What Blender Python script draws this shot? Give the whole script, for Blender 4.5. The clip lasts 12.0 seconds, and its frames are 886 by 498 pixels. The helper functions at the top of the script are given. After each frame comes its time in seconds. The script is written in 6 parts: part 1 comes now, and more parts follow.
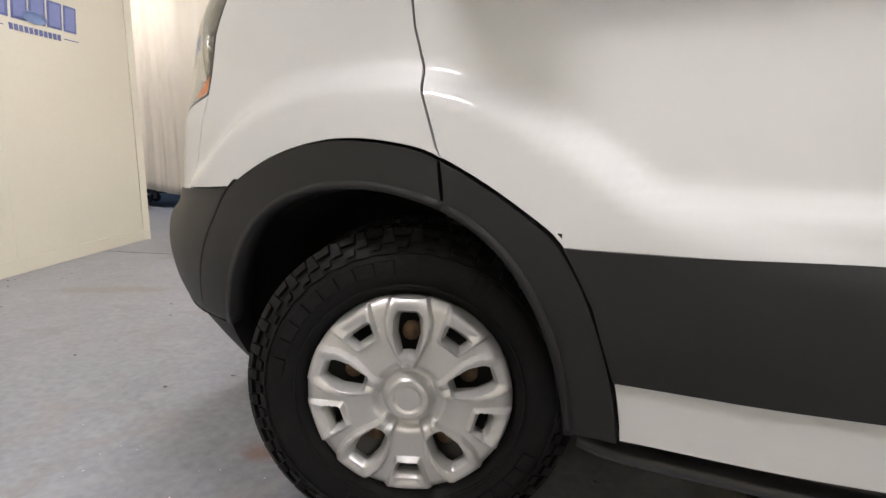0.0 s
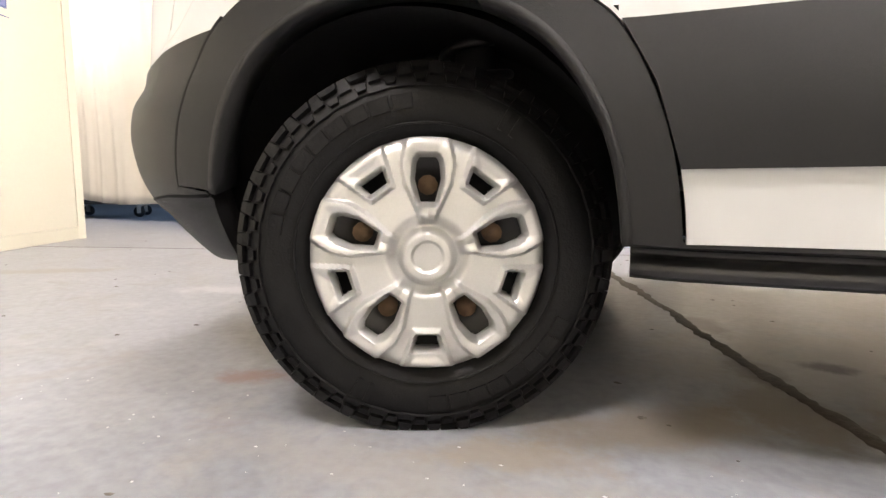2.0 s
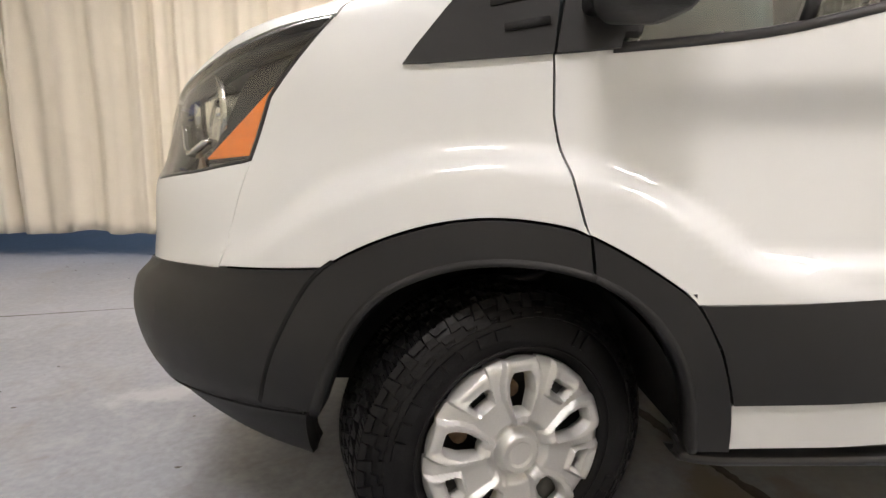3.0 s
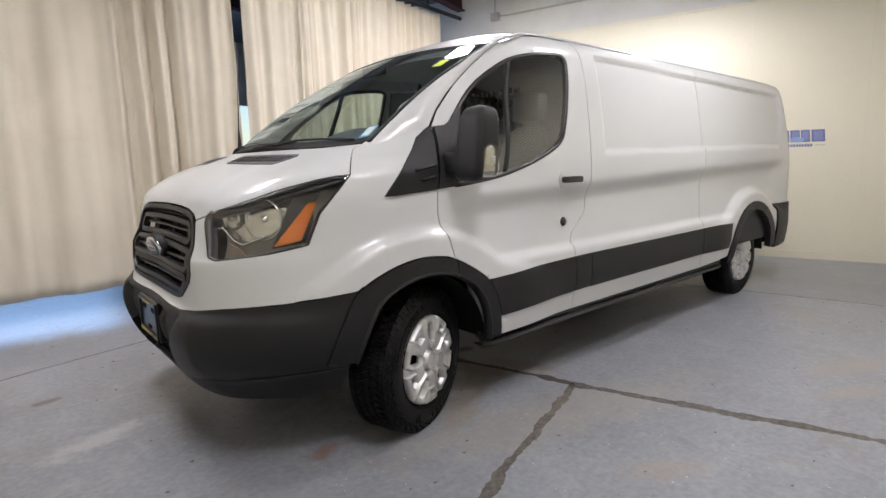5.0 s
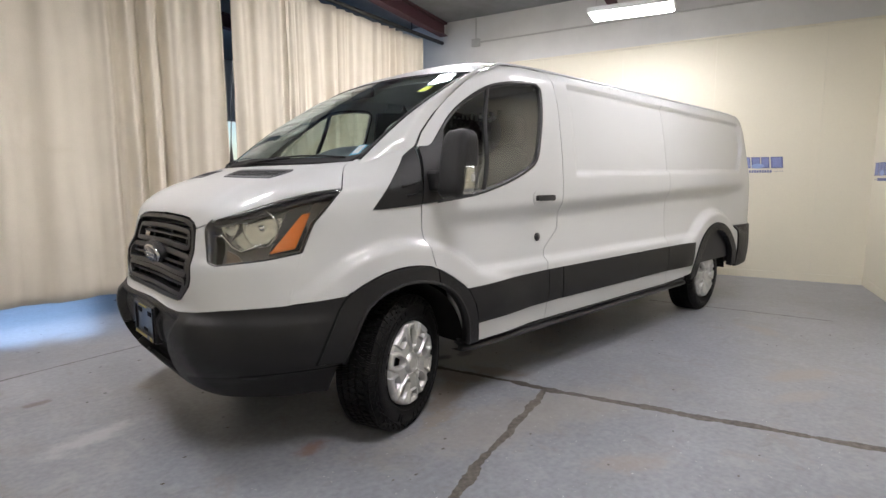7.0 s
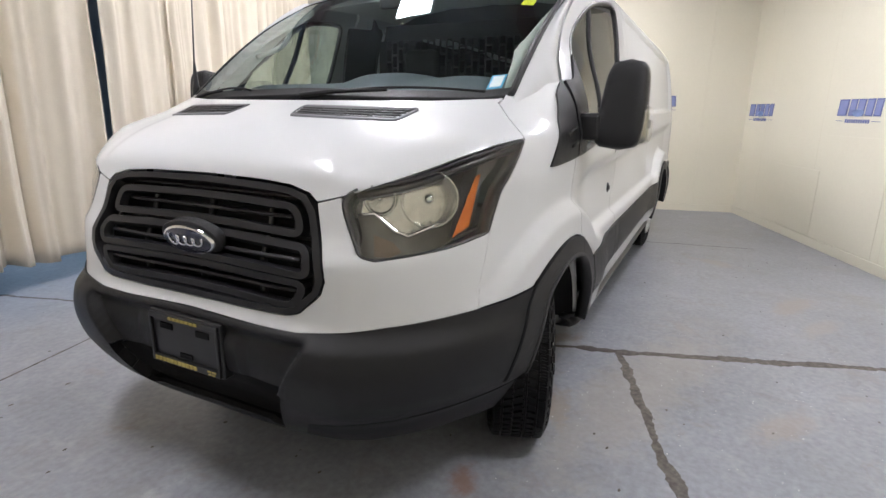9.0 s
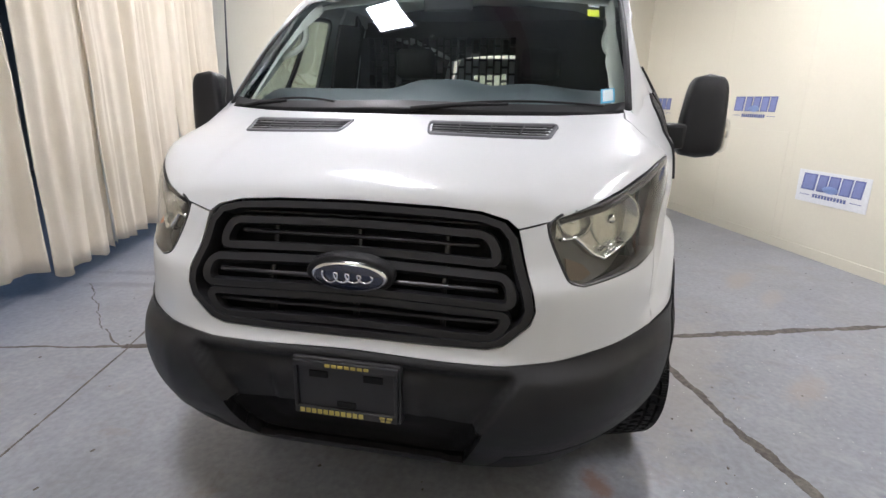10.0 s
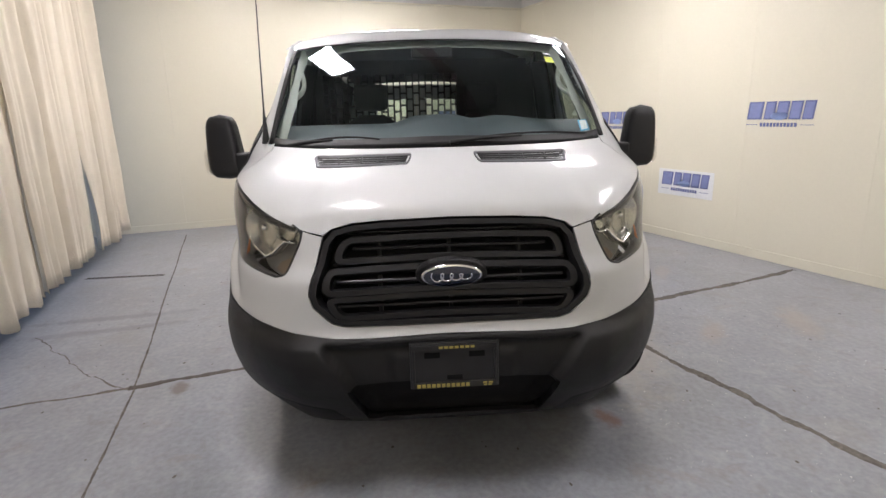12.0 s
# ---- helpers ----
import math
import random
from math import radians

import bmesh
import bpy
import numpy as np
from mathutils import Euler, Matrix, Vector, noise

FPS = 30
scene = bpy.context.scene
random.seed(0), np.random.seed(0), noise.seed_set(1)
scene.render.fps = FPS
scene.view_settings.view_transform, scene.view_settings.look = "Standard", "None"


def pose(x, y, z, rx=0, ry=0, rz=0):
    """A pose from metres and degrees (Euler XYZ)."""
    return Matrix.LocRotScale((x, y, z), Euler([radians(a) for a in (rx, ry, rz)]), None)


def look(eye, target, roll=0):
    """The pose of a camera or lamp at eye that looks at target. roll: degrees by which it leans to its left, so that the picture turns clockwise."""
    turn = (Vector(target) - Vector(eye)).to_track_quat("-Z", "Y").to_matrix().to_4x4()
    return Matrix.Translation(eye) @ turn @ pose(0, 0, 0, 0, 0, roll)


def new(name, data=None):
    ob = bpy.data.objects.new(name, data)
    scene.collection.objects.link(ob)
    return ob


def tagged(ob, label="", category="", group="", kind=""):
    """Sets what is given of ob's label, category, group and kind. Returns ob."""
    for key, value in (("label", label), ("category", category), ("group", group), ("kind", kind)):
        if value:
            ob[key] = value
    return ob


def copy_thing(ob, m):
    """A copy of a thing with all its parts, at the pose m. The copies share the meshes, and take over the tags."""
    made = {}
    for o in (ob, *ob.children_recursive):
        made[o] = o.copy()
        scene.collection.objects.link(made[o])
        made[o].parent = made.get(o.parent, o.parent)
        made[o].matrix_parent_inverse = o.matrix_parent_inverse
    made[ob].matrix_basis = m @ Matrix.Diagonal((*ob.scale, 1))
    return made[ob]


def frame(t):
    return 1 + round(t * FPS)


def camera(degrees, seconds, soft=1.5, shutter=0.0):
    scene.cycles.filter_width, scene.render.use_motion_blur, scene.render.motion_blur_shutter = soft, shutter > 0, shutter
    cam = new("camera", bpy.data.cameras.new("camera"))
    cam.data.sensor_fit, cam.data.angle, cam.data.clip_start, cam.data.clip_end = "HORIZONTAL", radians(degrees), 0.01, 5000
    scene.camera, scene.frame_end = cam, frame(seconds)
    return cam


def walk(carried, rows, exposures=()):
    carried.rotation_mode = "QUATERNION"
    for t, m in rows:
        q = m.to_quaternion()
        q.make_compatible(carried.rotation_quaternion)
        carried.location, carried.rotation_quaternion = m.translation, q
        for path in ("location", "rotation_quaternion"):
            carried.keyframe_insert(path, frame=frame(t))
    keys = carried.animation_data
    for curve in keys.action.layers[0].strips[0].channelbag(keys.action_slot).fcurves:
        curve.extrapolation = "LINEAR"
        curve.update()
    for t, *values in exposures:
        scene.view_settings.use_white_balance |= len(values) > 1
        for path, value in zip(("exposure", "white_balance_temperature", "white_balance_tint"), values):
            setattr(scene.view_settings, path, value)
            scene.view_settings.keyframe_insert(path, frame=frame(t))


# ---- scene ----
cam = camera(79.0, 12.0)
PATH = [
    (0, (0.47, -1.864, 0.852), (-0.317, -0.066, 0.468), 1.0),
    (0.5, (0.341, -1.783, 0.59), (-0.316, 0.087, 0.322), 0.3),
    (1, (0.327, -1.841, 0.487), (-0.286, 0.047, 0.247), 0.5),
    (1.5, (0.321, -1.856, 0.478), (-0.302, 0.029, 0.235), 0.3),
    (2, (0.321, -1.86, 0.475), (-0.288, 0.028, 0.225), 0.5),
    (2.5, (0.166, -1.944, 0.702), (-0.32, -0.027, 0.403), 0.8),
    (2.8, (0.0, -2.015, 0.875), (-0.245, -0.053, 0.578), 1.0),
    (3, (-0.197, -2.015, 0.982), (-0.146, -0.049, 0.619), 0.7),
    (3.2, (-0.346, -2.029, 1.082), (-0.059, -0.086, 0.704), -0.3),
    (3.5, (-0.602, -2.13, 1.117), (0.102, -0.289, 0.774), -1.8),
    (3.7, (-0.755, -2.231, 1.176), (0.145, -0.478, 0.836), -1.9),
    (5.3, (-1.63, -2.951, 1.271), (-0.314, -1.476, 0.965), -1.0),
    (5.5, (-1.654, -2.983, 1.267), (-0.315, -1.528, 0.97), -0.6),
    (6, (-1.675, -3.02, 1.273), (-0.322, -1.57, 1.013), -0.0),
    (6.5, (-1.691, -3.027, 1.271), (-0.345, -1.57, 1.02), -0.1),
    (7, (-1.701, -3.012, 1.263), (-0.348, -1.561, 1.014), -0.2),
    (7.2, (-1.701, -2.95, 1.268), (-0.348, -1.5, 1.01), -0.2),
    (8.8, (-2.004, -1.693, 1.311), (-0.341, -0.708, 0.796), 0.6),
    (9, (-2.071, -1.481, 1.316), (-0.335, -0.621, 0.818), 0.9),
    (9.5, (-2.245, -1.009, 1.37), (-0.417, -0.389, 0.847), 1.1),
    (10, (-2.32, -0.562, 1.399), (-0.432, -0.178, 0.863), 0.9),
    (10.5, (-2.471, -0.191, 1.443), (-0.541, -0.06, 0.935), 0.3),
    (11, (-2.616, 0.022, 1.476), (-0.688, -0.009, 0.944), -0.9),
    (11.5, (-2.745, 0.12, 1.481), (-0.809, 0.056, 0.985), -2.0),
    (12, (-2.847, 0.148, 1.482), (-0.91, 0.025, 1.001), -1.4),
]
EXPOSURES = [(0.0, 0.68, 6700, 10), (0.5, 0.95, 6650, 10), (0.9, 1.46, 7000, 11), (2.0, 1.58, 7100, 11), (2.6, 1.15, 7150, 11), (3.2, 0.80, 6850, 10), (5.4, 0.34, 6500, 10), (7.2, 0.34, 6500, 10), (8.8, 0.52, 6300, 10), (10.5, 0.42, 6300, 10), (12.0, 0.26, 6650, 11)]
walk(cam, [(t, look(eye, target, roll)) for t, eye, target, roll in PATH], EXPOSURES)

LAMP_POWER, DAY_POWER = 43.0, 120.0
# Third, fourth and last two are added unseen, to brighten wall, floor and curtains.
LAMPS = [(1.95, 1.15, 20.6, 3.7), (4.36, 0.27, 110.6, 3.2), (2.5, -1.75, 20.6, 3.2), (-0.4, -2.6, 20.6, 3.2), (-1.35, 0.6, 20.6, 3.2), (-5.6, 1.8, 20.6, 3.2), (3.4, 1.9, 20.6, 3.7)]

# ---- world and lamps ----
world = bpy.data.worlds.new("world")
scene.world = world
world.use_nodes = True
sky = world.node_tree.nodes.new("ShaderNodeTexSky")
sky.sky_type, sky.sun_disc = "NISHITA", False
sky.sun_elevation, sky.sun_rotation = radians(35), radians(200)
world.node_tree.links.new(sky.outputs[0], world.node_tree.nodes["Background"].inputs[0])
world.node_tree.nodes["Background"].inputs[1].default_value = 0.1


def lamp(name, x, y, z, w, d, power, colour, turn=0.0, tilt=(0.0, 0.0)):
    data = bpy.data.lights.new(name, "AREA")
    data.shape, data.size, data.size_y, data.energy, data.color = "RECTANGLE", w, d, power, colour
    ob = new(name, data)
    ob.matrix_world = pose(x, y, z, tilt[0], tilt[1], turn)
    return ob


# ---- materials ----
def material(name, colour, rough=0.5, metal=0.0, vary=0.12, scale=6.0, bump=0.0, bump_scale=60.0, coat=0.0, spec=0.5, fine=0.0, fine_scale=90.0, stain=None, stain_amount=0.0, stain_scale=1.5, rough_vary=0.15, stains=(), marks=()):
    """A surface with cloudy variation at two sizes, fine relief and, if wanted, stains."""
    mat = bpy.data.materials.new(name)
    mat.use_nodes = True
    nt = mat.node_tree
    n, l = nt.nodes, nt.links
    b = n["Principled BSDF"]
    co = n.new("ShaderNodeTexCoord")
    big = n.new("ShaderNodeTexNoise")
    big.inputs["Scale"].default_value, big.inputs["Detail"].default_value, big.inputs["Roughness"].default_value = scale, 6, 0.6
    l.new(co.outputs["Object"], big.inputs["Vector"])
    ramp = n.new("ShaderNodeValToRGB")
    ramp.color_ramp.elements[0].position, ramp.color_ramp.elements[1].position = 0.3, 0.7
    ramp.color_ramp.elements[0].color = (*[c * (1 - vary) for c in colour], 1)
    ramp.color_ramp.elements[1].color = (*[min(1, c * (1 + vary)) for c in colour], 1)
    l.new(big.outputs["Fac"], ramp.inputs[0])
    out = ramp.outputs[0]
    if fine:
        small = n.new("ShaderNodeTexNoise")
        small.inputs["Scale"].default_value, small.inputs["Detail"].default_value = fine_scale, 4
        l.new(co.outputs["Object"], small.inputs["Vector"])
        r2 = n.new("ShaderNodeMapRange")
        r2.inputs["From Min"].default_value, r2.inputs["From Max"].default_value = 0.3, 0.7
        r2.inputs["To Min"].default_value, r2.inputs["To Max"].default_value = 1 - fine, 1 + fine
        l.new(small.outputs["Fac"], r2.inputs["Value"])
        mul = n.new("ShaderNodeMix")
        mul.data_type, mul.blend_type = "RGBA", "MULTIPLY"
        mul.inputs[0].default_value = 1
        l.new(out, mul.inputs[6]), l.new(r2.outputs[0], mul.inputs[7])
        out = mul.outputs[2]
    for tone, amount, size, low, high in ([(stain, stain_amount, stain_scale, 0.56, 0.72)] if stain else []) + list(stains):
        sn = n.new("ShaderNodeTexNoise")
        sn.inputs["Scale"].default_value, sn.inputs["Detail"].default_value, sn.inputs["Roughness"].default_value, sn.inputs["Distortion"].default_value = size, 8, 0.65, 0.6
        l.new(co.outputs["Object"], sn.inputs["Vector"])
        r3 = n.new("ShaderNodeMapRange")
        r3.inputs["From Min"].default_value, r3.inputs["From Max"].default_value = low, high
        r3.inputs["To Max"].default_value = amount
        l.new(sn.outputs["Fac"], r3.inputs["Value"])
        mx = n.new("ShaderNodeMix")
        mx.data_type = "RGBA"
        l.new(r3.outputs[0], mx.inputs[0]), l.new(out, mx.inputs[6])
        mx.inputs[7].default_value = (*tone, 1)
        out = mx.outputs[2]
    for cx, cy, ax, ay, turn, tone, amount in marks:
        mp = n.new("ShaderNodeMapping")
        mp.vector_type = "TEXTURE"
        mp.inputs["Location"].default_value, mp.inputs["Rotation"].default_value, mp.inputs["Scale"].default_value = (cx, cy, 0), (0, 0, radians(turn)), (ax, ay, 1)
        l.new(co.outputs["Object"], mp.inputs["Vector"])
        ln = n.new("ShaderNodeVectorMath")
        ln.operation = "LENGTH"
        l.new(mp.outputs[0], ln.inputs[0])
        wob = n.new("ShaderNodeTexNoise")
        wob.inputs["Scale"].default_value, wob.inputs["Detail"].default_value, wob.inputs["Roughness"].default_value = 7.0, 7, 0.7
        l.new(co.outputs["Object"], wob.inputs["Vector"])
        ad = n.new("ShaderNodeMath")
        ad.operation = "MULTIPLY_ADD"
        ad.inputs[1].default_value = 1.9
        l.new(wob.outputs["Fac"], ad.inputs[0]), l.new(ln.outputs["Value"], ad.inputs[2])
        fade = n.new("ShaderNodeMapRange")
        fade.interpolation_type = "SMOOTHSTEP"
        fade.inputs["From Min"].default_value, fade.inputs["From Max"].default_value = 1.3, 1.95
        fade.inputs["To Min"].default_value, fade.inputs["To Max"].default_value = amount, 0.0
        l.new(ad.outputs[0], fade.inputs["Value"])
        mm = n.new("ShaderNodeMix")
        mm.data_type = "RGBA"
        l.new(fade.outputs[0], mm.inputs[0]), l.new(out, mm.inputs[6])
        mm.inputs[7].default_value = (*tone, 1)
        out = mm.outputs[2]
    l.new(out, b.inputs["Base Color"])
    rr = n.new("ShaderNodeMapRange")
    rr.inputs["To Min"].default_value, rr.inputs["To Max"].default_value = rough * (1 - rough_vary), min(1, rough * (1 + rough_vary))
    l.new(big.outputs["Fac"], rr.inputs["Value"]), l.new(rr.outputs[0], b.inputs["Roughness"])
    b.inputs["Metallic"].default_value, b.inputs["Coat Weight"].default_value, b.inputs["Coat Roughness"].default_value = metal, coat, 0.08
    b.inputs["Specular IOR Level"].default_value = spec
    if bump:
        bn = n.new("ShaderNodeTexNoise")
        bn.inputs["Scale"].default_value, bn.inputs["Detail"].default_value = bump_scale, 5
        l.new(co.outputs["Object"], bn.inputs["Vector"])
        bp = n.new("ShaderNodeBump")
        bp.inputs["Strength"].default_value, bp.inputs["Distance"].default_value = bump, 0.004
        l.new(bn.outputs["Fac"], bp.inputs["Height"]), l.new(bp.outputs[0], b.inputs["Normal"])
    return mat


def glass_material(name, tint, facing=0.07, sheen=(1.0, 1.0, 1.0)):
    """Thin glass: clear with a tint, and a mirror that grows from facing to full at a grazing view."""
    mat = bpy.data.materials.new(name)
    mat.use_nodes = True
    nt = mat.node_tree
    nt.nodes.remove(nt.nodes["Principled BSDF"])
    clear, gloss, mix, edge, power, amount = (nt.nodes.new(k) for k in ("ShaderNodeBsdfTransparent", "ShaderNodeBsdfGlossy", "ShaderNodeMixShader", "ShaderNodeLayerWeight", "ShaderNodeMath", "ShaderNodeMapRange"))
    clear.inputs[0].default_value = (*tint, 1)
    gloss.inputs["Roughness"].default_value, gloss.inputs["Color"].default_value = 0.0, (*sheen, 1)
    edge.inputs[0].default_value = 0.5
    power.operation = "POWER"
    power.inputs[1].default_value = 4.5
    amount.inputs["To Min"].default_value, amount.inputs["To Max"].default_value = facing, 0.95
    nt.links.new(edge.outputs["Facing"], power.inputs[0]), nt.links.new(power.outputs[0], amount.inputs["Value"])
    nt.links.new(amount.outputs[0], mix.inputs[0]), nt.links.new(clear.outputs[0], mix.inputs[1]), nt.links.new(gloss.outputs[0], mix.inputs[2])
    nt.links.new(mix.outputs[0], nt.nodes["Material Output"].inputs[0])
    return mat


def glow_material(name, colour, power):
    mat = bpy.data.materials.new(name)
    mat.use_nodes = True
    b = mat.node_tree.nodes["Principled BSDF"]
    b.inputs["Emission Color"].default_value, b.inputs["Emission Strength"].default_value = (*colour, 1), power
    return mat


PAINT = material("white_paint", (0.56, 0.57, 0.575), 0.42, spec=0.3, vary=0.008, scale=2, coat=0.6, rough_vary=0.01)
PLASTIC = material("dark_textured_plastic", (0.0085, 0.0085, 0.0095), 0.41, vary=0.10, scale=9, spec=0.34, bump=0.35, bump_scale=1700, fine=0.12, fine_scale=260)
GRILLE_BLACK = material("grille_plastic", (0.014, 0.014, 0.0155), 0.38, spec=0.35, vary=0.1, scale=12, bump=0.1, bump_scale=700)
# The cargo lining holds the bay's shade in its dark colour.
CARGO = material("dark_cargo_lining", (0.06, 0.06, 0.062), 0.9, vary=0.1, scale=8)
VENT_GREY = material("vent_grey", (0.075, 0.075, 0.083), 0.5, vary=0.1, scale=20)
GLOSS_BLACK = material("black_plastic", (0.015, 0.015, 0.017), 0.32, vary=0.2, scale=12)
RUBBER = material("tyre_rubber", (0.0045, 0.0045, 0.005), 0.5, spec=0.2, vary=0.25, scale=18, bump=0.2, bump_scale=250, fine=0.2, fine_scale=120, stain=(0.022, 0.021, 0.019), stain_amount=0.15, stain_scale=14)
SILVER = material("silver_painted_plastic", (0.55, 0.55, 0.545), 0.42, metal=0.7, vary=0.03, scale=14, fine=0.03, fine_scale=300)
DARK = material("underbody_black", (0.008, 0.008, 0.009), 0.8, spec=0.2, vary=0.35, scale=8, bump=0.3, bump_scale=90)
RUST = material("rusty_iron", (0.16, 0.10, 0.06), 0.75, vary=0.35, scale=30, bump=0.3, bump_scale=200)
CHROME = material("chrome", (0.8, 0.8, 0.8), 0.10, metal=1.0, vary=0.02, scale=10)
REFLECTOR = material("reflector_chrome", (0.52, 0.515, 0.485), 0.24, metal=1.0, vary=0.15, scale=40, bump=0.5, bump_scale=70)
BLACK_LOW = material("smooth_black_plastic", (0.012, 0.012, 0.013), 0.55, vary=0.15, scale=9, spec=0.3, bump=0.2, bump_scale=600)
BEZEL = material("headlamp_bezel", (0.24, 0.235, 0.215), 0.3, vary=0.15, scale=20)
AMBER = material("amber_lens", (0.75, 0.20, 0.03), 0.2, vary=0.12, scale=60, bump=0.3, bump_scale=160, coat=0.6)
MARKER = material("dull_amber_lens", (0.27, 0.20, 0.15), 0.3, vary=0.15, scale=40, bump=0.3, bump_scale=120)
RED = material("red_lens", (0.4, 0.02, 0.02), 0.2, vary=0.1, scale=30, coat=0.6)
BLUE = material("emblem_blue", (0.006, 0.012, 0.042), 0.25, vary=0.08, scale=20, coat=0.8)
YELLOW = material("yellow_sticker", (0.80, 0.85, 0.04), 0.6, vary=0.05, scale=30)
STICKER_BLUE = material("blue_sticker", (0.12, 0.45, 0.70), 0.6, vary=0.05, scale=40)
STICKER_WHITE = material("white_sticker", (0.75, 0.76, 0.76), 0.6, vary=0.05, scale=40)
GOLD = material("gold_print", (0.42, 0.34, 0.09), 0.5, vary=0.1, scale=80)
DASH = material("dashboard_plastic", (0.085, 0.105, 0.112), 0.6, vary=0.08, scale=10, bump=0.2, bump_scale=500)
SEAT = material("seat_fabric", (0.03, 0.03, 0.032), 0.9, vary=0.2, scale=12, bump=0.4, bump_scale=400)
LINER = material("headliner_grey", (0.55, 0.58, 0.52), 0.9, vary=0.05, scale=10, bump=0.2, bump_scale=400)
STEEL = material("painted_steel_mesh", (0.03, 0.03, 0.032), 0.5, vary=0.1, scale=10)
SCREEN_GLASS = glass_material("windscreen_glass", (0.84, 0.91, 0.90), 0.075, (0.80, 0.92, 1.0))
DOOR_GLASS = glass_material("tinted_green_glass", (0.50, 0.57, 0.51), 0.105)
LENS = glass_material("clear_lens", (0.95, 0.95, 0.93), 0.05)
FLOOR = material("painted_concrete", (0.26, 0.272, 0.302), 0.315, vary=0.16, scale=1.3, bump=0.05, bump_scale=9, fine=0.13, fine_scale=34, stain=(0.245, 0.228, 0.205), stain_amount=0.55, stain_scale=1.5, rough_vary=0.2, stains=[((0.36, 0.365, 0.38), 0.5, 8.0, 0.52, 0.70), ((0.185, 0.17, 0.15), 0.5, 5.5, 0.57, 0.72), ((0.41, 0.42, 0.44), 0.45, 4.5, 0.60, 0.74), ((0.25, 0.205, 0.165), 0.6, 2.7, 0.60, 0.74), ((0.12, 0.115, 0.11), 0.4, 26.0, 0.66, 0.76)], marks=[
    (2.30, -2.12, 0.34, 0.13, -30, (0.32, 0.275, 0.235), 0.6), (1.88, -2.23, 0.30, 0.10, -30, (0.34, 0.30, 0.265), 0.5), (0.46, -1.90, 0.30, 0.10, -35, (0.34, 0.285, 0.24), 0.5),
    (3.30, -1.62, 0.30, 0.11, 60, (0.30, 0.26, 0.225), 0.55), (0.58, -2.60, 0.40, 0.14, -20, (0.33, 0.28, 0.23), 0.5), (-0.49, -0.80, 0.12, 0.07, 20, (0.22, 0.12, 0.08), 0.8),
    (1.35, -0.25, 1.30, 0.62, 5, (0.33, 0.305, 0.27), 0.6), (0.62, 0.10, 0.16, 0.08, -70, (0.07, 0.06, 0.05), 0.7), (1.05, -0.30, 0.12, 0.07, 10, (0.05, 0.045, 0.04), 0.75), (0.86, -0.26, 0.10, 0.06, 0, (0.03, 0.03, 0.03), 0.85), (0.05, 1.50, 0.11, 0.07, 10, (0.15, 0.13, 0.115), 0.9),
    (1.30, 2.45, 0.75, 0.075, -80, (0.14, 0.14, 0.145), 0.55), (1.03, 2.40, 0.75, 0.075, -78, (0.14, 0.14, 0.145), 0.5), (-2.45, 0.10, 0.45, 0.10, 30, (0.22, 0.19, 0.155), 0.7),
    (-1.40, 0.75, 0.09, 0.05, 10, (0.12, 0.09, 0.08), 0.8), (-1.25, 0.05, 0.30, 0.10, 20, (0.48, 0.48, 0.49), 0.6), (0.55, -1.30, 1.2, 0.30, -15, (0.36, 0.33, 0.29), 0.45),
    (0.42, -0.78, 0.34, 0.13, 25, (0.24, 0.19, 0.13), 0.65), (0.70, -0.62, 0.26, 0.15, -60, (0.17, 0.135, 0.095), 0.7), (0.92, -0.72, 0.30, 0.10, -70, (0.22, 0.175, 0.125), 0.65), (0.18, -0.98, 0.22, 0.07, 10, (0.27, 0.22, 0.155), 0.55), (0.68, -0.34, 0.18, 0.08, -70, (0.13, 0.11, 0.085), 0.7)])
CRACK = material("dark_joint_filler", (0.13, 0.115, 0.10), 0.8, vary=0.35, scale=5, bump=0.5, bump_scale=60, fine=0.3, fine_scale=40)
CRACK_DARK = material("oily_joint_filler", (0.055, 0.043, 0.032), 0.55, vary=0.4, scale=9, bump=0.5, bump_scale=60, fine=0.35, fine_scale=50)
WALL = material("cream_wall_panel", (0.71, 0.672, 0.55), 0.5, vary=0.02, scale=0.8, bump=0.08, bump_scale=9, fine=0.012, fine_scale=40)
WALL_GREY = material("grey_upper_wall", (0.62, 0.62, 0.60), 0.8, vary=0.06, scale=2, bump=0.3, bump_scale=20)
DECK = material("grey_ceiling_blanket", (0.17, 0.175, 0.18), 0.75, vary=0.35, scale=1.1, bump=0.5, bump_scale=4)
CEILING = material("maroon_ceiling_paint", (0.055, 0.018, 0.024), 0.8, vary=0.15, scale=2, bump=0.2, bump_scale=15)
CLOTH = material("cream_curtain_cloth", (0.71, 0.645, 0.53), 0.95, vary=0.04, scale=2.5, bump=0.35, bump_scale=420, fine=0.03, fine_scale=160, stain=(0.62, 0.55, 0.42), stain_amount=0.35, stain_scale=2.2)
PRINT_FACE = material("blue_print", (0.21, 0.245, 0.47), 0.55, vary=0.08, scale=30)
PRINT = material("dark_blue_print", (0.13, 0.155, 0.33), 0.55, vary=0.08, scale=30)
PRINT_LIGHT = material("pale_blue_print", (0.32, 0.42, 0.68), 0.55, vary=0.08, scale=30)
PIPE = material("black_pipe", (0.02, 0.02, 0.02), 0.5, vary=0.2, scale=10)
DRAIN = material("dull_drain_steel", (0.20, 0.19, 0.18), 0.6, metal=0.3, vary=0.2, scale=9)
GALV = material("grey_conduit", (0.45, 0.45, 0.43), 0.5, metal=0.3, vary=0.1, scale=10)


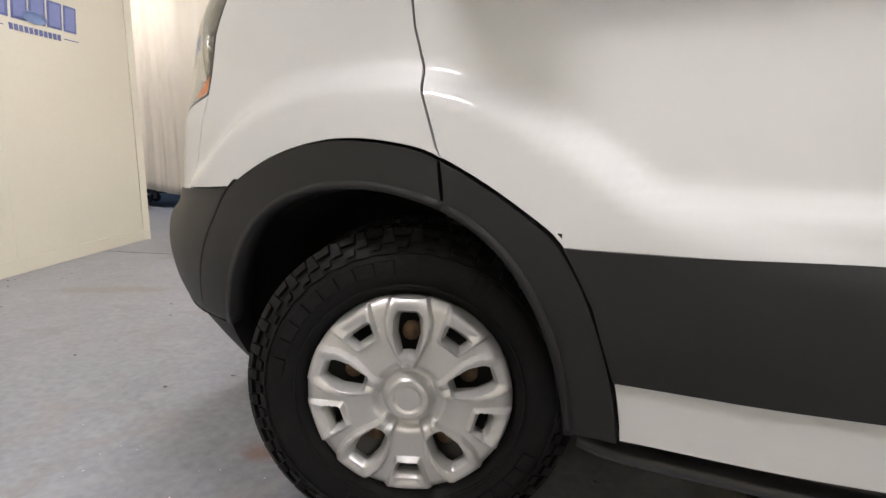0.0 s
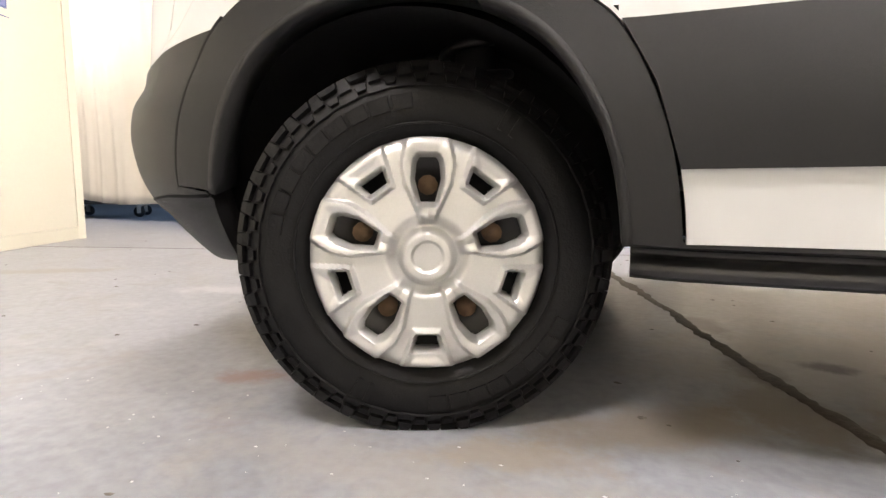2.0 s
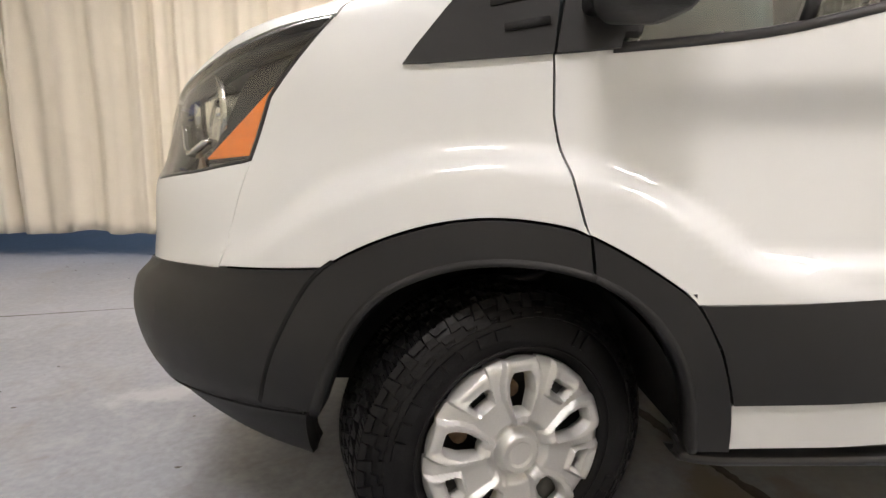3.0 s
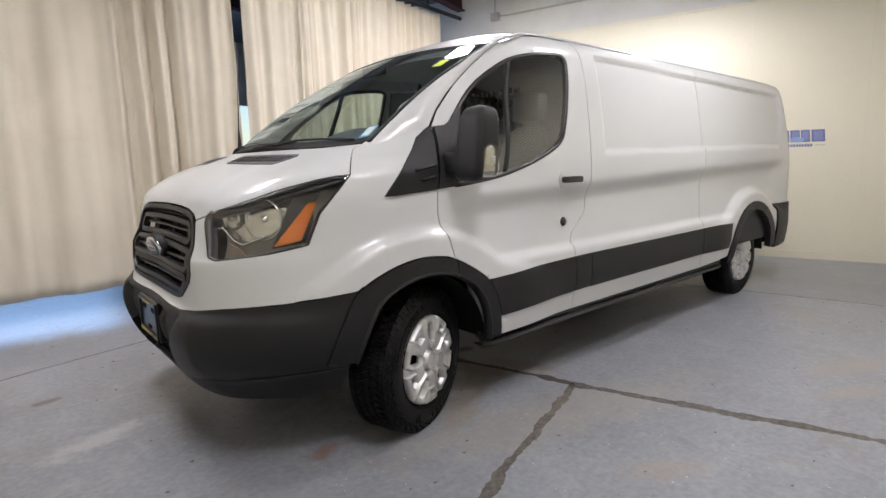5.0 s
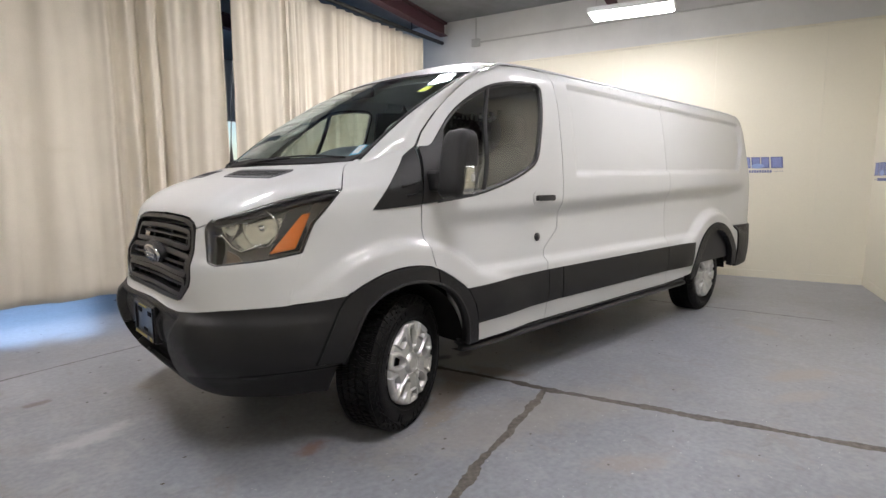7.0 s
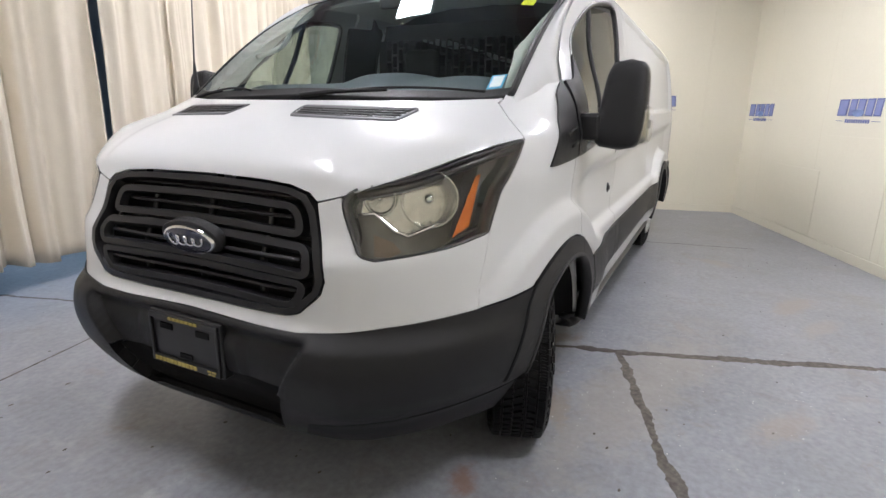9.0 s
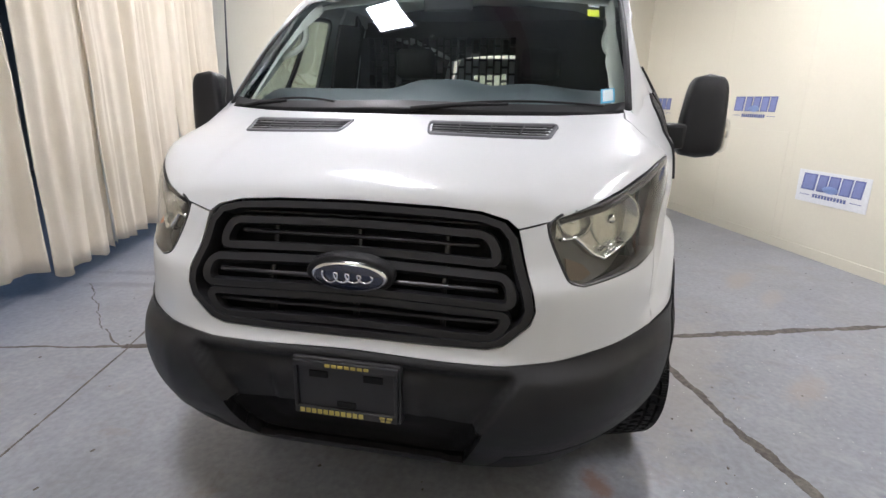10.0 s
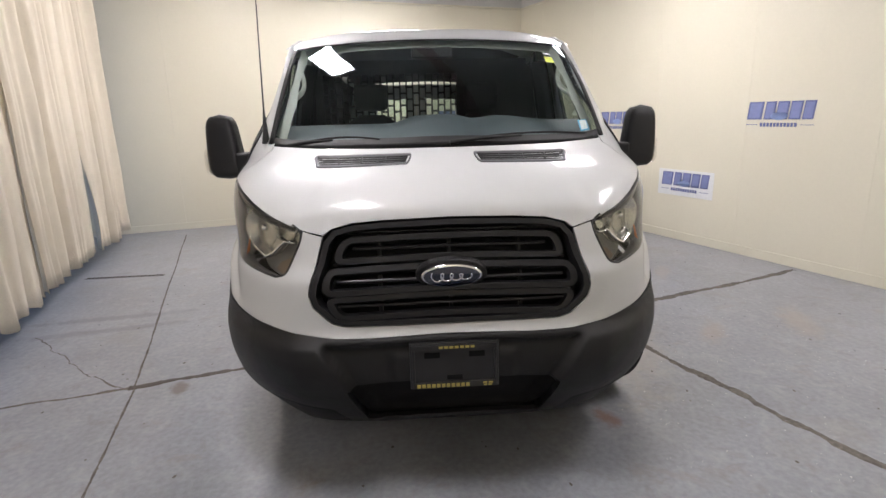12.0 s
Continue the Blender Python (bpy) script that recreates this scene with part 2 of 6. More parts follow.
# ---- building helpers ----
def mesh_ob(name, bm, mat, parent=None, label="", smooth=True):
    me = bpy.data.meshes.new(name)
    bm.to_mesh(me)
    bm.free()
    for p in me.polygons:
        p.use_smooth = smooth
    me.materials.append(mat)
    ob = new(name, me)
    if parent:
        ob.parent = parent
    if label:
        ob["label"] = label
    return ob


def part(name, bm, mat, parent, label="", smooth=False):
    return mesh_ob(name, bm, mat, parent, label, smooth)


def empty(name, m, label, category, group="", kind=""):
    ob = new(name)
    ob.matrix_world = m
    ob.empty_display_size = 0.1
    return tagged(ob, label, category, group, kind)


def add_box(bm, x0, x1, y0, y1, z0, z1, bevel=0.0, m=None, segments=2):
    vs = [bm.verts.new((x, y, z)) for x in (x0, x1) for y in (y0, y1) for z in (z0, z1)]
    fs = [bm.faces.new([vs[i] for i in f]) for f in ((0, 1, 3, 2), (4, 6, 7, 5), (0, 4, 5, 1), (2, 3, 7, 6), (0, 2, 6, 4), (1, 5, 7, 3))]
    if m is not None:
        bmesh.ops.transform(bm, matrix=m, verts=vs)
    if bevel:
        es = list({e for f in fs for e in f.edges})
        bmesh.ops.bevel(bm, geom=es, offset=bevel, segments=segments, profile=0.5, affect="EDGES")
    return bm


def box(*a, **k):
    return add_box(bmesh.new(), *a, **k)


def add_tube(bm, points, radius, sides=8, closed=False, cap=True):
    """A round bar along points; radius may be one number or one for each point."""
    pts = [Vector(p) for p in points]
    rad = radius if isinstance(radius, (list, tuple)) else [radius] * len(pts)
    rings = []
    up = None
    for i, p in enumerate(pts):
        a, b = pts[i - 1] if (i or closed) else p, pts[(i + 1) % len(pts)] if (i < len(pts) - 1 or closed) else p
        d = (b - a).normalized()
        if up is None:
            up = d.orthogonal().normalized()
        up = (up - d * up.dot(d)).normalized()
        side = d.cross(up)
        rings.append([bm.verts.new(p + (up * math.cos(t) + side * math.sin(t)) * rad[i]) for t in (2 * math.pi * k / sides for k in range(sides))])
    pairs = list(zip(rings, rings[1:])) + ([(rings[-1], rings[0])] if closed else [])
    for r, s in pairs:
        for k in range(sides):
            bm.faces.new((r[k], r[(k + 1) % sides], s[(k + 1) % sides], s[k]))
    if cap and not closed:
        bm.faces.new(rings[0][::-1]), bm.faces.new(rings[-1])
    return bm


def tube(points, radius, sides=8, closed=False):
    return add_tube(bmesh.new(), points, radius, sides, closed)


def lathe(profile, steps=64, axis="y"):
    """Turns (radius, along) pairs round the y axis."""
    bm = bmesh.new()
    rings = []
    for k in range(steps):
        t = 2 * math.pi * k / steps
        rings.append([bm.verts.new((r * math.cos(t), a, r * math.sin(t))) for r, a in profile])
    for k in range(steps):
        r, s = rings[k], rings[(k + 1) % steps]
        for i in range(len(profile) - 1):
            bm.faces.new((r[i], s[i], s[i + 1], r[i + 1]))
    bmesh.ops.remove_doubles(bm, verts=bm.verts, dist=1e-5)
    bmesh.ops.recalc_face_normals(bm, faces=bm.faces)
    return bm


def grid_sheet(f, us, vs, thick=0.0, back=None):
    """A sheet through f(u, v); with back, a second function closes it into a solid shell."""
    bm = bmesh.new()
    front = [[bm.verts.new(f(u, v)) for v in vs] for u in us]
    for i in range(len(us) - 1):
        for j in range(len(vs) - 1):
            bm.faces.new((front[i][j], front[i + 1][j], front[i + 1][j + 1], front[i][j + 1]))
    if back:
        rear = [[bm.verts.new(back(u, v)) for v in vs] for u in us]
        for i in range(len(us) - 1):
            for j in range(len(vs) - 1):
                bm.faces.new((rear[i][j], rear[i][j + 1], rear[i + 1][j + 1], rear[i + 1][j]))
        for i in range(len(us) - 1):
            for j in (0, len(vs) - 1):
                bm.faces.new((front[i][j], rear[i][j], rear[i + 1][j], front[i + 1][j]))
        for j in range(len(vs) - 1):
            for i in (0, len(us) - 1):
                bm.faces.new((front[i][j], front[i][j + 1], rear[i][j + 1], rear[i][j]))
    bmesh.ops.recalc_face_normals(bm, faces=bm.faces)
    return bm


def span(a, b, n):
    return [a + (b - a) * i / n for i in range(n + 1)]


# ---- the room: walls, floor, ceiling ----
# The van stands askew in the room: its nose points to -x, its left side to -y.
CORNER = Vector((6.38, -1.80, 0))
ALONG = Vector((1, 0.376, 0)).normalized()
BACK = Vector((-0.288, 1, 0)).normalized()
ROOM_H, PANEL_H = 3.9, 3.1


def upright_slab(name, a, b, z0, z1, mat, label="", kind="structure", depth=0.12, away=None):
    """A wall from a to b with its thickness on the side away from the room."""
    a, b = Vector(a), Vector(b)
    d = (b - a).normalized()
    n = Vector((d.y, -d.x, 0))
    if away is not None and n.dot(away) < 0:
        n = -n
    bm = bmesh.new()
    lo = [a, b, b + n * depth, a + n * depth]
    vs = [bm.verts.new((p.x, p.y, z)) for z in (z0, z1) for p in lo]
    for f in ((0, 1, 2, 3), (7, 6, 5, 4), (0, 4, 5, 1), (1, 5, 6, 2), (2, 6, 7, 3), (3, 7, 4, 0)):
        bm.faces.new([vs[i] for i in f])
    bmesh.ops.recalc_face_normals(bm, faces=bm.faces)
    return tagged(mesh_ob(name, bm, mat, smooth=False), label, "", "", kind)


bm = bmesh.new()
add_box(bm, -14, 14, -12, 14, -0.2, 0)
tagged(mesh_ob("floor", bm, FLOOR, smooth=False), "blue-grey painted concrete floor, worn and stained", "floor", "", "structure")
OUT_R = Vector((ALONG.y, -ALONG.x, 0))
OUT_B = Vector((BACK.y, -BACK.x, 0))
upright_slab("wall_south", CORNER - ALONG * 11, CORNER + ALONG * 0.4, 0, ROOM_H, WALL_GREY, "grey plastered wall behind cream panels", away=OUT_R)
upright_slab("wall_east", CORNER - BACK * 0.4, CORNER + BACK * 7.5, 0, ROOM_H, WALL_GREY, "grey plastered end wall behind cream panels", away=OUT_B)
tagged(mesh_ob("ceiling", box(-14, 14, -12, 14, ROOM_H, ROOM_H + 0.2), DECK, smooth=False), "grey ceiling blanket between dark maroon beams", "ceiling", "", "structure")


def on_wall(s, z, out=0.0):
    """A place on the south wall, s metres from the corner, lifted off it into the room."""
    p = CORNER - ALONG * s - OUT_R * out
    return Vector((p.x, p.y, z))


def on_end(s, z, out=0.0):
    p = CORNER + BACK * s - OUT_B * out
    return Vector((p.x, p.y, z))


FRONT_A, FRONT_B = Vector((-1.35, -5.55, 0)), Vector((-3.711, 1.258, 0))
FRONT_D = (FRONT_B - FRONT_A).normalized()
FRONT_N = Vector((FRONT_D.y, -FRONT_D.x, 0))
FRONT_L = (FRONT_B - FRONT_A).length


def on_front(s, z, out=0.0):
    """A place on the wall ahead of the van, s metres from its free end."""
    p = FRONT_B - FRONT_D * s + FRONT_N * out
    return Vector((p.x, p.y, z))


def wall_piece(place, s0, s1, z0, z1, lift, thick, bevel=0.004):
    """A flat rectangle set on a wall."""
    bm = bmesh.new()
    vs = [bm.verts.new(place(s, z, o)) for o in (lift, lift + thick) for s, z in ((s0, z0), (s1, z0), (s1, z1), (s0, z1))]
    for f in ((0, 1, 2, 3), (7, 6, 5, 4), (0, 4, 5, 1), (1, 5, 6, 2), (2, 6, 7, 3), (3, 7, 4, 0)):
        bm.faces.new([vs[i] for i in f])
    bmesh.ops.recalc_face_normals(bm, faces=bm.faces)
    if bevel:
        bmesh.ops.bevel(bm, geom=list(bm.edges), offset=bevel, segments=1, affect="EDGES")
    return bm


upright_slab("wall_west", FRONT_A, FRONT_B, 0, ROOM_H, WALL_GREY, "short wall ahead of the van, behind cream panels", away=-FRONT_N)
for wall, place, total, starts in (("wall_south", on_wall, 10.9, 0.62), ("wall_east", on_end, 7.4, 0.55), ("wall_west", on_front, FRONT_L, 1.25)):
    s = 0.004
    edge = starts
    while s < total:
        e = min(edge, total)
        part("panel", wall_piece(place, s, e - 0.0012, 0.0965, PANEL_H, 0.002, 0.010, 0.0006), WALL, bpy.data.objects[wall])
        s, edge = e, edge + 1.19
    part("baseboard", wall_piece(place, 0.0, total, 0.0, 0.095, 0.002, 0.016, 0.003), WALL, bpy.data.objects[wall], "cream painted skirting board")
    part("trim", wall_piece(place, 0.0, total, PANEL_H + 0.004, PANEL_H + 0.03, 0.002, 0.014, 0.003), WALL, bpy.data.objects[wall])
part("trim", box(-0.03, 0.03, -0.03, 0.03, 0.0, ROOM_H, m=Matrix.Translation(FRONT_B + FRONT_D * 0.035)), WALL, bpy.data.objects["wall_west"], "pale end post of the short wall")


def slanted(place, s0, s1, z0, z1, lift, way):
    """A thin print leaning a little to the right, standing on a wall."""
    lean = way * 0.10 * (z1 - z0)
    bm = bmesh.new()
    vs = [bm.verts.new(place(s, z, o)) for o in (lift, lift + 0.002) for s, z in ((s0, z0), (s1, z0), (s1 + lean, z1), (s0 + lean, z1))]
    for f in ((0, 1, 2, 3), (7, 6, 5, 4), (0, 4, 5, 1), (1, 5, 6, 2), (2, 6, 7, 3), (3, 7, 4, 0)):
        bm.faces.new([vs[i] for i in f])
    bmesh.ops.recalc_face_normals(bm, faces=bm.faces)
    return bm


def sign(place, s, z, wide, tall, board, lift=0.014, turned=False):
    """A printed wall sign: a row of bold blue blocks over an oval and a thin line, on the wall or on a white board."""
    c = place(s, z, lift)
    root = empty("wall_sign", Matrix.Translation((c.x, c.y, c.z)), "blue printed dealer logo on a white board" if board else "blue printed dealer logo on the cream wall panel", "sign", "wall logos")

    def add(name, bm, mat, label=""):
        bmesh.ops.translate(bm, vec=-c, verts=bm.verts)
        return part(name, bm, mat, root, label)
    up = lift
    if board:
        add("board", wall_piece(place, s - wide * 0.58, s + wide * 0.58, z - tall * 0.62, z + tall * 0.62, lift, 0.005, 0.002), STICKER_WHITE, "white board")
        up = lift + 0.006
    a, low, top = s - wide / 2 if not turned else s + wide / 2, z - tall * 0.14, z + tall * 0.5
    way = -1 if turned else 1
    for share in (0.26, 0.175, 0.19, 0.185, 0.17):
        w = wide * share * 0.90
        add("block", slanted(place, a, a + way * w, low, top, up, way), PRINT, "dark blue printed block")
        add("face", slanted(place, a + way * w * 0.13, a + way * w * 0.87, low + tall * 0.05, top - tall * 0.05, up + 0.0022, way), PRINT_FACE, "paler blue face of the block")
        a += way * wide * share * 1.02
    bm = bmesh.new()
    ring = [bm.verts.new(place(s + wide * 0.13 * math.cos(t), z - tall * 0.02 + tall * 0.14 * math.sin(t), up + 0.006)) for t in span(0, 2 * math.pi, 24)[:-1]]
    bm.faces.new(ring)
    bmesh.ops.solidify(bm, geom=list(bm.faces), thickness=0.002)
    add("oval", bm, PRINT_LIGHT)
    for k in range(11):
        a = s - wide * 0.28 + wide * 0.56 * k / 11
        add("bar", wall_piece(place, a, a + wide * 0.037, z - tall * 0.40, z - tall * 0.26, up, 0.002, 0), PRINT)
    add("rule", wall_piece(place, s - wide * 0.5, s - wide * 0.32, z - tall * 0.34, z - tall * 0.32, up, 0.002, 0), PRINT)
    add("rule", wall_piece(place, s + wide * 0.32, s + wide * 0.5, z - tall * 0.34, z - tall * 0.32, up, 0.002, 0), PRINT)


sign(on_wall, 0.43, 1.345, 0.64, 0.23, False)
sign(on_wall, 2.35, 1.36, 0.64, 0.24, False)
sign(on_wall, 4.52, 1.41, 0.66, 0.26, False)
sign(on_wall, 3.50, 0.665, 0.66, 0.24, True)
sign(on_end, 1.19, 1.45, 0.56, 0.22, False)
sign(on_front, 0.90, 1.60, 0.74, 0.27, False, turned=True)
part("patch", wall_piece(on_wall, 1.93, 2.90, 0.105, 1.14, 0.0135, 0.004, 0.001), WALL, bpy.data.objects["wall_south"], "cream repair sheet on the wall")
part("patch", wall_piece(on_wall, 0.98, 1.92, 0.105, 0.78, 0.0135, 0.004, 0.001), WALL, bpy.data.objects["wall_south"], "cream repair sheet on the wall")

# the workshop side behind the curtain
for name, x0, x1, z0, label in (("wall_north", -13.9, -4.05, 0, "plain grey workshop wall"), ("wall_north_b", -4.05, 0.35, 3.0, "plain grey wall over the workshop door opening"), ("wall_north_c", 0.35, 2.3, 0, "plain grey workshop wall"), ("wall_north_d", 2.3, 4.2, 2.6, "plain grey wall over the second workshop door opening"), ("wall_north_e", 4.2, 13.9, 0, "plain grey workshop wall")):
    upright_slab(name, (x0, 9.0, 0), (x1, 9.0, 0), z0, ROOM_H, WALL_GREY, label, away=Vector((0, 1, 0)))
upright_slab("wall_far_west", (-13.9, -11.9, 0), (-13.9, 9.0, 0), 0, ROOM_H, WALL_GREY, "plain grey wall", away=Vector((-1, 0, 0)))
upright_slab("wall_far_south", (-13.9, -11.9, 0), (13.9, -11.9, 0), 0, ROOM_H, WALL_GREY, "plain grey wall", away=Vector((0, -1, 0)))
upright_slab("wall_far_east", (13.9, -11.9, 0), (13.9, 9.0, 0), 0, ROOM_H, WALL_GREY, "plain grey wall", away=Vector((1, 0, 0)))
upright_slab("wall_north_f", (-4.05, 9.0, 0), (0.35, 9.0, 0), 0, 1.5, WALL_GREY, "lower grey panels of the workshop door", away=Vector((0, 1, 0)))
lamp("door_daylight", -1.85, 8.95, 2.27, 4.2, 1.4, DAY_POWER, (0.36, 0.58, 1.0), 0, (-90, 0))

# ---- floor joints ----


def joint(name, a, b, width, label, wobble=0.03, seed=1, mat=CRACK):
    """A filled crack across the floor, wandering a little and uneven in width."""
    a, b = Vector((*a, 0)), Vector((*b, 0))
    d = b - a
    n = Vector((-d.y, d.x, 0)).normalized()
    bm = bmesh.new()
    count = max(6, int(d.length / 0.018))
    row = []
    for i in range(count + 1):
        p = a + d * (i / count)
        off = wobble * (noise.noise(p * 1.3 + Vector((seed, 0, 0))) + 0.45 * noise.noise(p * 6 + Vector((0, seed, 0))) + 0.16 * noise.noise(p * 23 + Vector((seed, seed, 0))))
        w = width * (0.6 + 0.9 * abs(noise.noise(p * 4 + Vector((0, 0, seed)))) + 0.35 * noise.noise(p * 15) + 0.35 * noise.noise(p * 37))
        row.append([bm.verts.new(p + n * (off + w * k / 2) + Vector((0, 0, h))) for k, h in ((-1, 0.0004), (-0.8, 0.0014), (0.8, 0.0014), (1, 0.0004))])
    for r, s in zip(row, row[1:]):
        for k in range(3):
            bm.faces.new((r[k], s[k], s[k + 1], r[k + 1]))
    bmesh.ops.recalc_face_normals(bm, faces=bm.faces)
    tagged(mesh_ob(name, bm, mat), label, "floor joint", "floor joints", "structure")


joint("floor_joint", (0.91, -1.125), (1.31, -2.27), 0.072, "brown filled crack in the concrete floor", seed=2)
joint("floor_joint", (1.31, -2.27), (1.75, -3.45), 0.062, "brown filled crack in the concrete floor", seed=2)
joint("floor_joint", (0.91, -1.125), (0.10, 1.80), 0.052, "dark oily crack running under the van", seed=3, mat=CRACK_DARK)
joint("floor_joint", (0.10, 1.80), (-0.42, 3.6), 0.028, "brown filled crack in the concrete floor", seed=3)
joint("floor_joint", (0.91, -1.125), (-0.62, -1.66), 0.056, "wide brown filled crack in the concrete floor", wobble=0.05, seed=5)
joint("floor_joint", (-0.62, -1.66), (-2.6, -2.55), 0.050, "wide brown filled crack in the concrete floor", wobble=0.05, seed=5)
joint("floor_joint", (0.09, 1.765), (4.5, 3.16), 0.016, "straight saw-cut joint in the concrete floor", wobble=0.01, seed=7)
joint("floor_joint", (0.09, 1.765), (-1.5, 1.36), 0.016, "straight saw-cut joint in the concrete floor", wobble=0.01, seed=7)
joint("floor_joint", (-1.5, 1.36), (-3.6, 0.78), 0.016, "straight saw-cut joint in the concrete floor", wobble=0.01, seed=7)
joint("floor_joint", (3.75, -0.4), (4.1, -1.95), 0.014, "thin crack in the concrete floor behind the van", seed=9)
joint("floor_joint", (0.09, 1.78), (0.28, 2.08), 0.012, "hairline crack in the concrete floor", wobble=0.05, seed=11)
joint("floor_joint", (0.28, 2.08), (0.95, 2.85), 0.009, "hairline crack in the concrete floor", wobble=0.08, seed=12)
# a slotted drain strip near the curtain
drain = tagged(mesh_ob("drain_strip", box(-0.37, 0.37, -0.026, 0.026, 0.0, 0.003, 0.001, m=pose(2.49, 2.98, 0, 0, 0, 92)), DRAIN, smooth=False), "narrow perforated steel drain strip let into the floor", "drain", "", "structure")
for k in range(19):
    for row in (-0.011, 0.011):
        part("slot", box(-0.011, 0.011, -0.006, 0.006, 0.0032, 0.0040, m=pose(2.49, 2.98, 0, 0, 0, 92) @ pose(-0.342 + 0.038 * k, row, 0)), DARK, drain)


# ---- curtains and rail ----
def curtain(name_label, a, b, z0, z1, folds, depth, seed):
    """A hanging cloth from a to b in deep uneven folds, with a loose hem."""
    a, b = Vector((*a, 0)), Vector((*b, 0))
    d = b - a
    n = Vector((-d.y, d.x, 0)).normalized()
    rng = random.Random(seed)
    phase, warp = rng.random() * 6, rng.random() * 9
    us, vs = span(0, 1, folds * 22), span(0, 1, 30)

    def place(u, v, t=0.0):
        uu = u + 1.1 / folds * noise.noise(Vector((u * folds * 0.42, 0.3 * v, seed * 1.7))) + 0.004 * noise.noise(Vector((u * 8, v * 1.5, seed)))
        s = math.sin(uu * folds * 2 * math.pi + phase)
        s = math.copysign(abs(s) ** 0.85, s) + 0.35 * math.sin(uu * folds * 4.6 * math.pi + warp)
        size = 0.18 + 1.5 * abs(noise.noise(Vector((u * folds * 0.37, seed * 3.1, 0.4 + 0.25 * v))))
        fall = 0.55 + 0.45 * v
        off = depth * size * fall * s + 0.012 * noise.noise(Vector((u * folds * 3.0, v * 6, seed + 9))) + 0.05 * noise.noise(Vector((u * 4, v * 2, seed + 5))) * v
        hem = 0.05 * noise.noise(Vector((u * 6, seed, 2))) * v
        p = a + d * u + n * (off + t)
        return Vector((p.x, p.y, z1 + (z0 - z1) * v + hem))
    bm = grid_sheet(place, us, vs, back=lambda u, v: place(u, v, 0.004))
    return tagged(mesh_ob("curtain", bm, CLOTH), name_label, "curtain", "curtains along the bay")


RAIL_Z = 3.52


def trolley(m):
    """A low workshop trolley: a dark steel deck on four castors."""
    root = empty("trolley", m, "dark steel workshop trolley on castors behind the curtain", "trolley")
    part("deck", box(-0.40, 0.40, -0.25, 0.25, 0.16, 0.24, 0.012), PIPE, root, "black steel deck")
    for x in (-0.33, 0.33):
        for y in (-0.19, 0.19):
            castor = part("castor", lathe([(0.012, -0.018), (0.058, -0.018), (0.066, -0.010), (0.066, 0.010), (0.058, 0.018), (0.012, 0.018)], 20), GLOSS_BLACK, root, "black rubber castor", True)
            castor.matrix_local = pose(x, y, 0.066)
            fork = bmesh.new()
            for k in (-0.028, 0.028):
                add_box(fork, -0.022, 0.022, k - 0.003, k + 0.003, -0.02, 0.085, 0.002)
            add_box(fork, -0.03, 0.03, -0.034, 0.034, 0.083, 0.095, 0.003)
            part("fork", fork, GALV, castor, "zinc castor fork")


trolley(pose(-5.75, 3.35, 0, 0, 0, 35))
curtain("cream cloth curtain hanging in folds, hem clear of the floor", (-8.6, 2.95), (-3.75, 2.80), 0.20, RAIL_Z, 15, 0.08, 3)
curtain("cream cloth curtain hanging in folds, hem clear of the floor", (-3.8, 2.82), (-1.55, 2.80), 0.21, RAIL_Z, 8, 0.075, 8)
curtain("cream cloth curtain with a faint stain, hanging in folds", (-1.6, 2.83), (0.63, 2.88), 0.195, RAIL_Z, 8, 0.075, 12)
curtain("cream cloth curtain beside a narrow gap, hanging in folds", (0.74, 2.90), (1.50, 3.10), 0.13, RAIL_Z, 3, 0.08, 17)
curtain("cream cloth curtain gathered in tight folds", (1.46, 3.08), (3.00, 3.49), 0.17, RAIL_Z, 7, 0.085, 21)
curtain("cream cloth curtain gathered by the end wall", (2.96, 3.47), (4.25, 3.78), 0.17, RAIL_Z, 6, 0.085, 25)
rail = empty("curtain_rail", Matrix.Identity(4), "black steel curtain rail hung from the ceiling", "curtain rail")
RAIL = [(-8.6, 2.95, 3.58), (-3.8, 2.81, 3.58), (0.6, 2.87, 3.58), (1.5, 3.09, 3.58), (4.3, 3.79, 3.58), (4.90, 3.93, 3.58)]
part("pipe", tube(RAIL, 0.030, 10), PIPE, rail)
for x, y in ((-4.5, 2.83), (-1.2, 2.846), (1.5, 3.09), (3.9, 3.69)):
    part("hanger", tube([(x, y, 3.58), (x, y, ROOM_H)], 0.010, 6), PIPE, rail)

# ---- ceiling steelwork, conduit and lamps ----
for y in (-4.0, -1.0, 2.0, 5.0):
    p, q = Vector((-9, y - 3.1, 0)), Vector((9, y + 3.4, 0))
    d = (q - p).normalized()
    n = Vector((-d.y, d.x, 0))
    beam = bmesh.new()
    m = Matrix(((d.x, n.x, 0, p.x), (d.y, n.y, 0, p.y), (0, 0, 1, 0), (0, 0, 0, 1)))
    add_box(beam, 0, 19, -0.07, 0.07, ROOM_H - 0.03, ROOM_H, 0.003, m=m)
    add_box(beam, 0, 19, -0.012, 0.012, ROOM_H - 0.2, ROOM_H - 0.03, m=m)
    add_box(beam, 0, 19, -0.07, 0.07, ROOM_H - 0.22, ROOM_H - 0.2, 0.003, m=m)
    tagged(mesh_ob("ceiling_beam", beam, CEILING, smooth=False), "dark maroon steel ceiling beam", "beam", "ceiling beams", "structure")
conduit = empty("conduit", Matrix.Identity(4), "grey electrical conduit along the upper end wall", "conduit")
part("pipe", tube([on_end(0.2, 3.50, 0.03), on_end(5.2, 3.50, 0.03)], 0.012, 8), GALV, conduit)
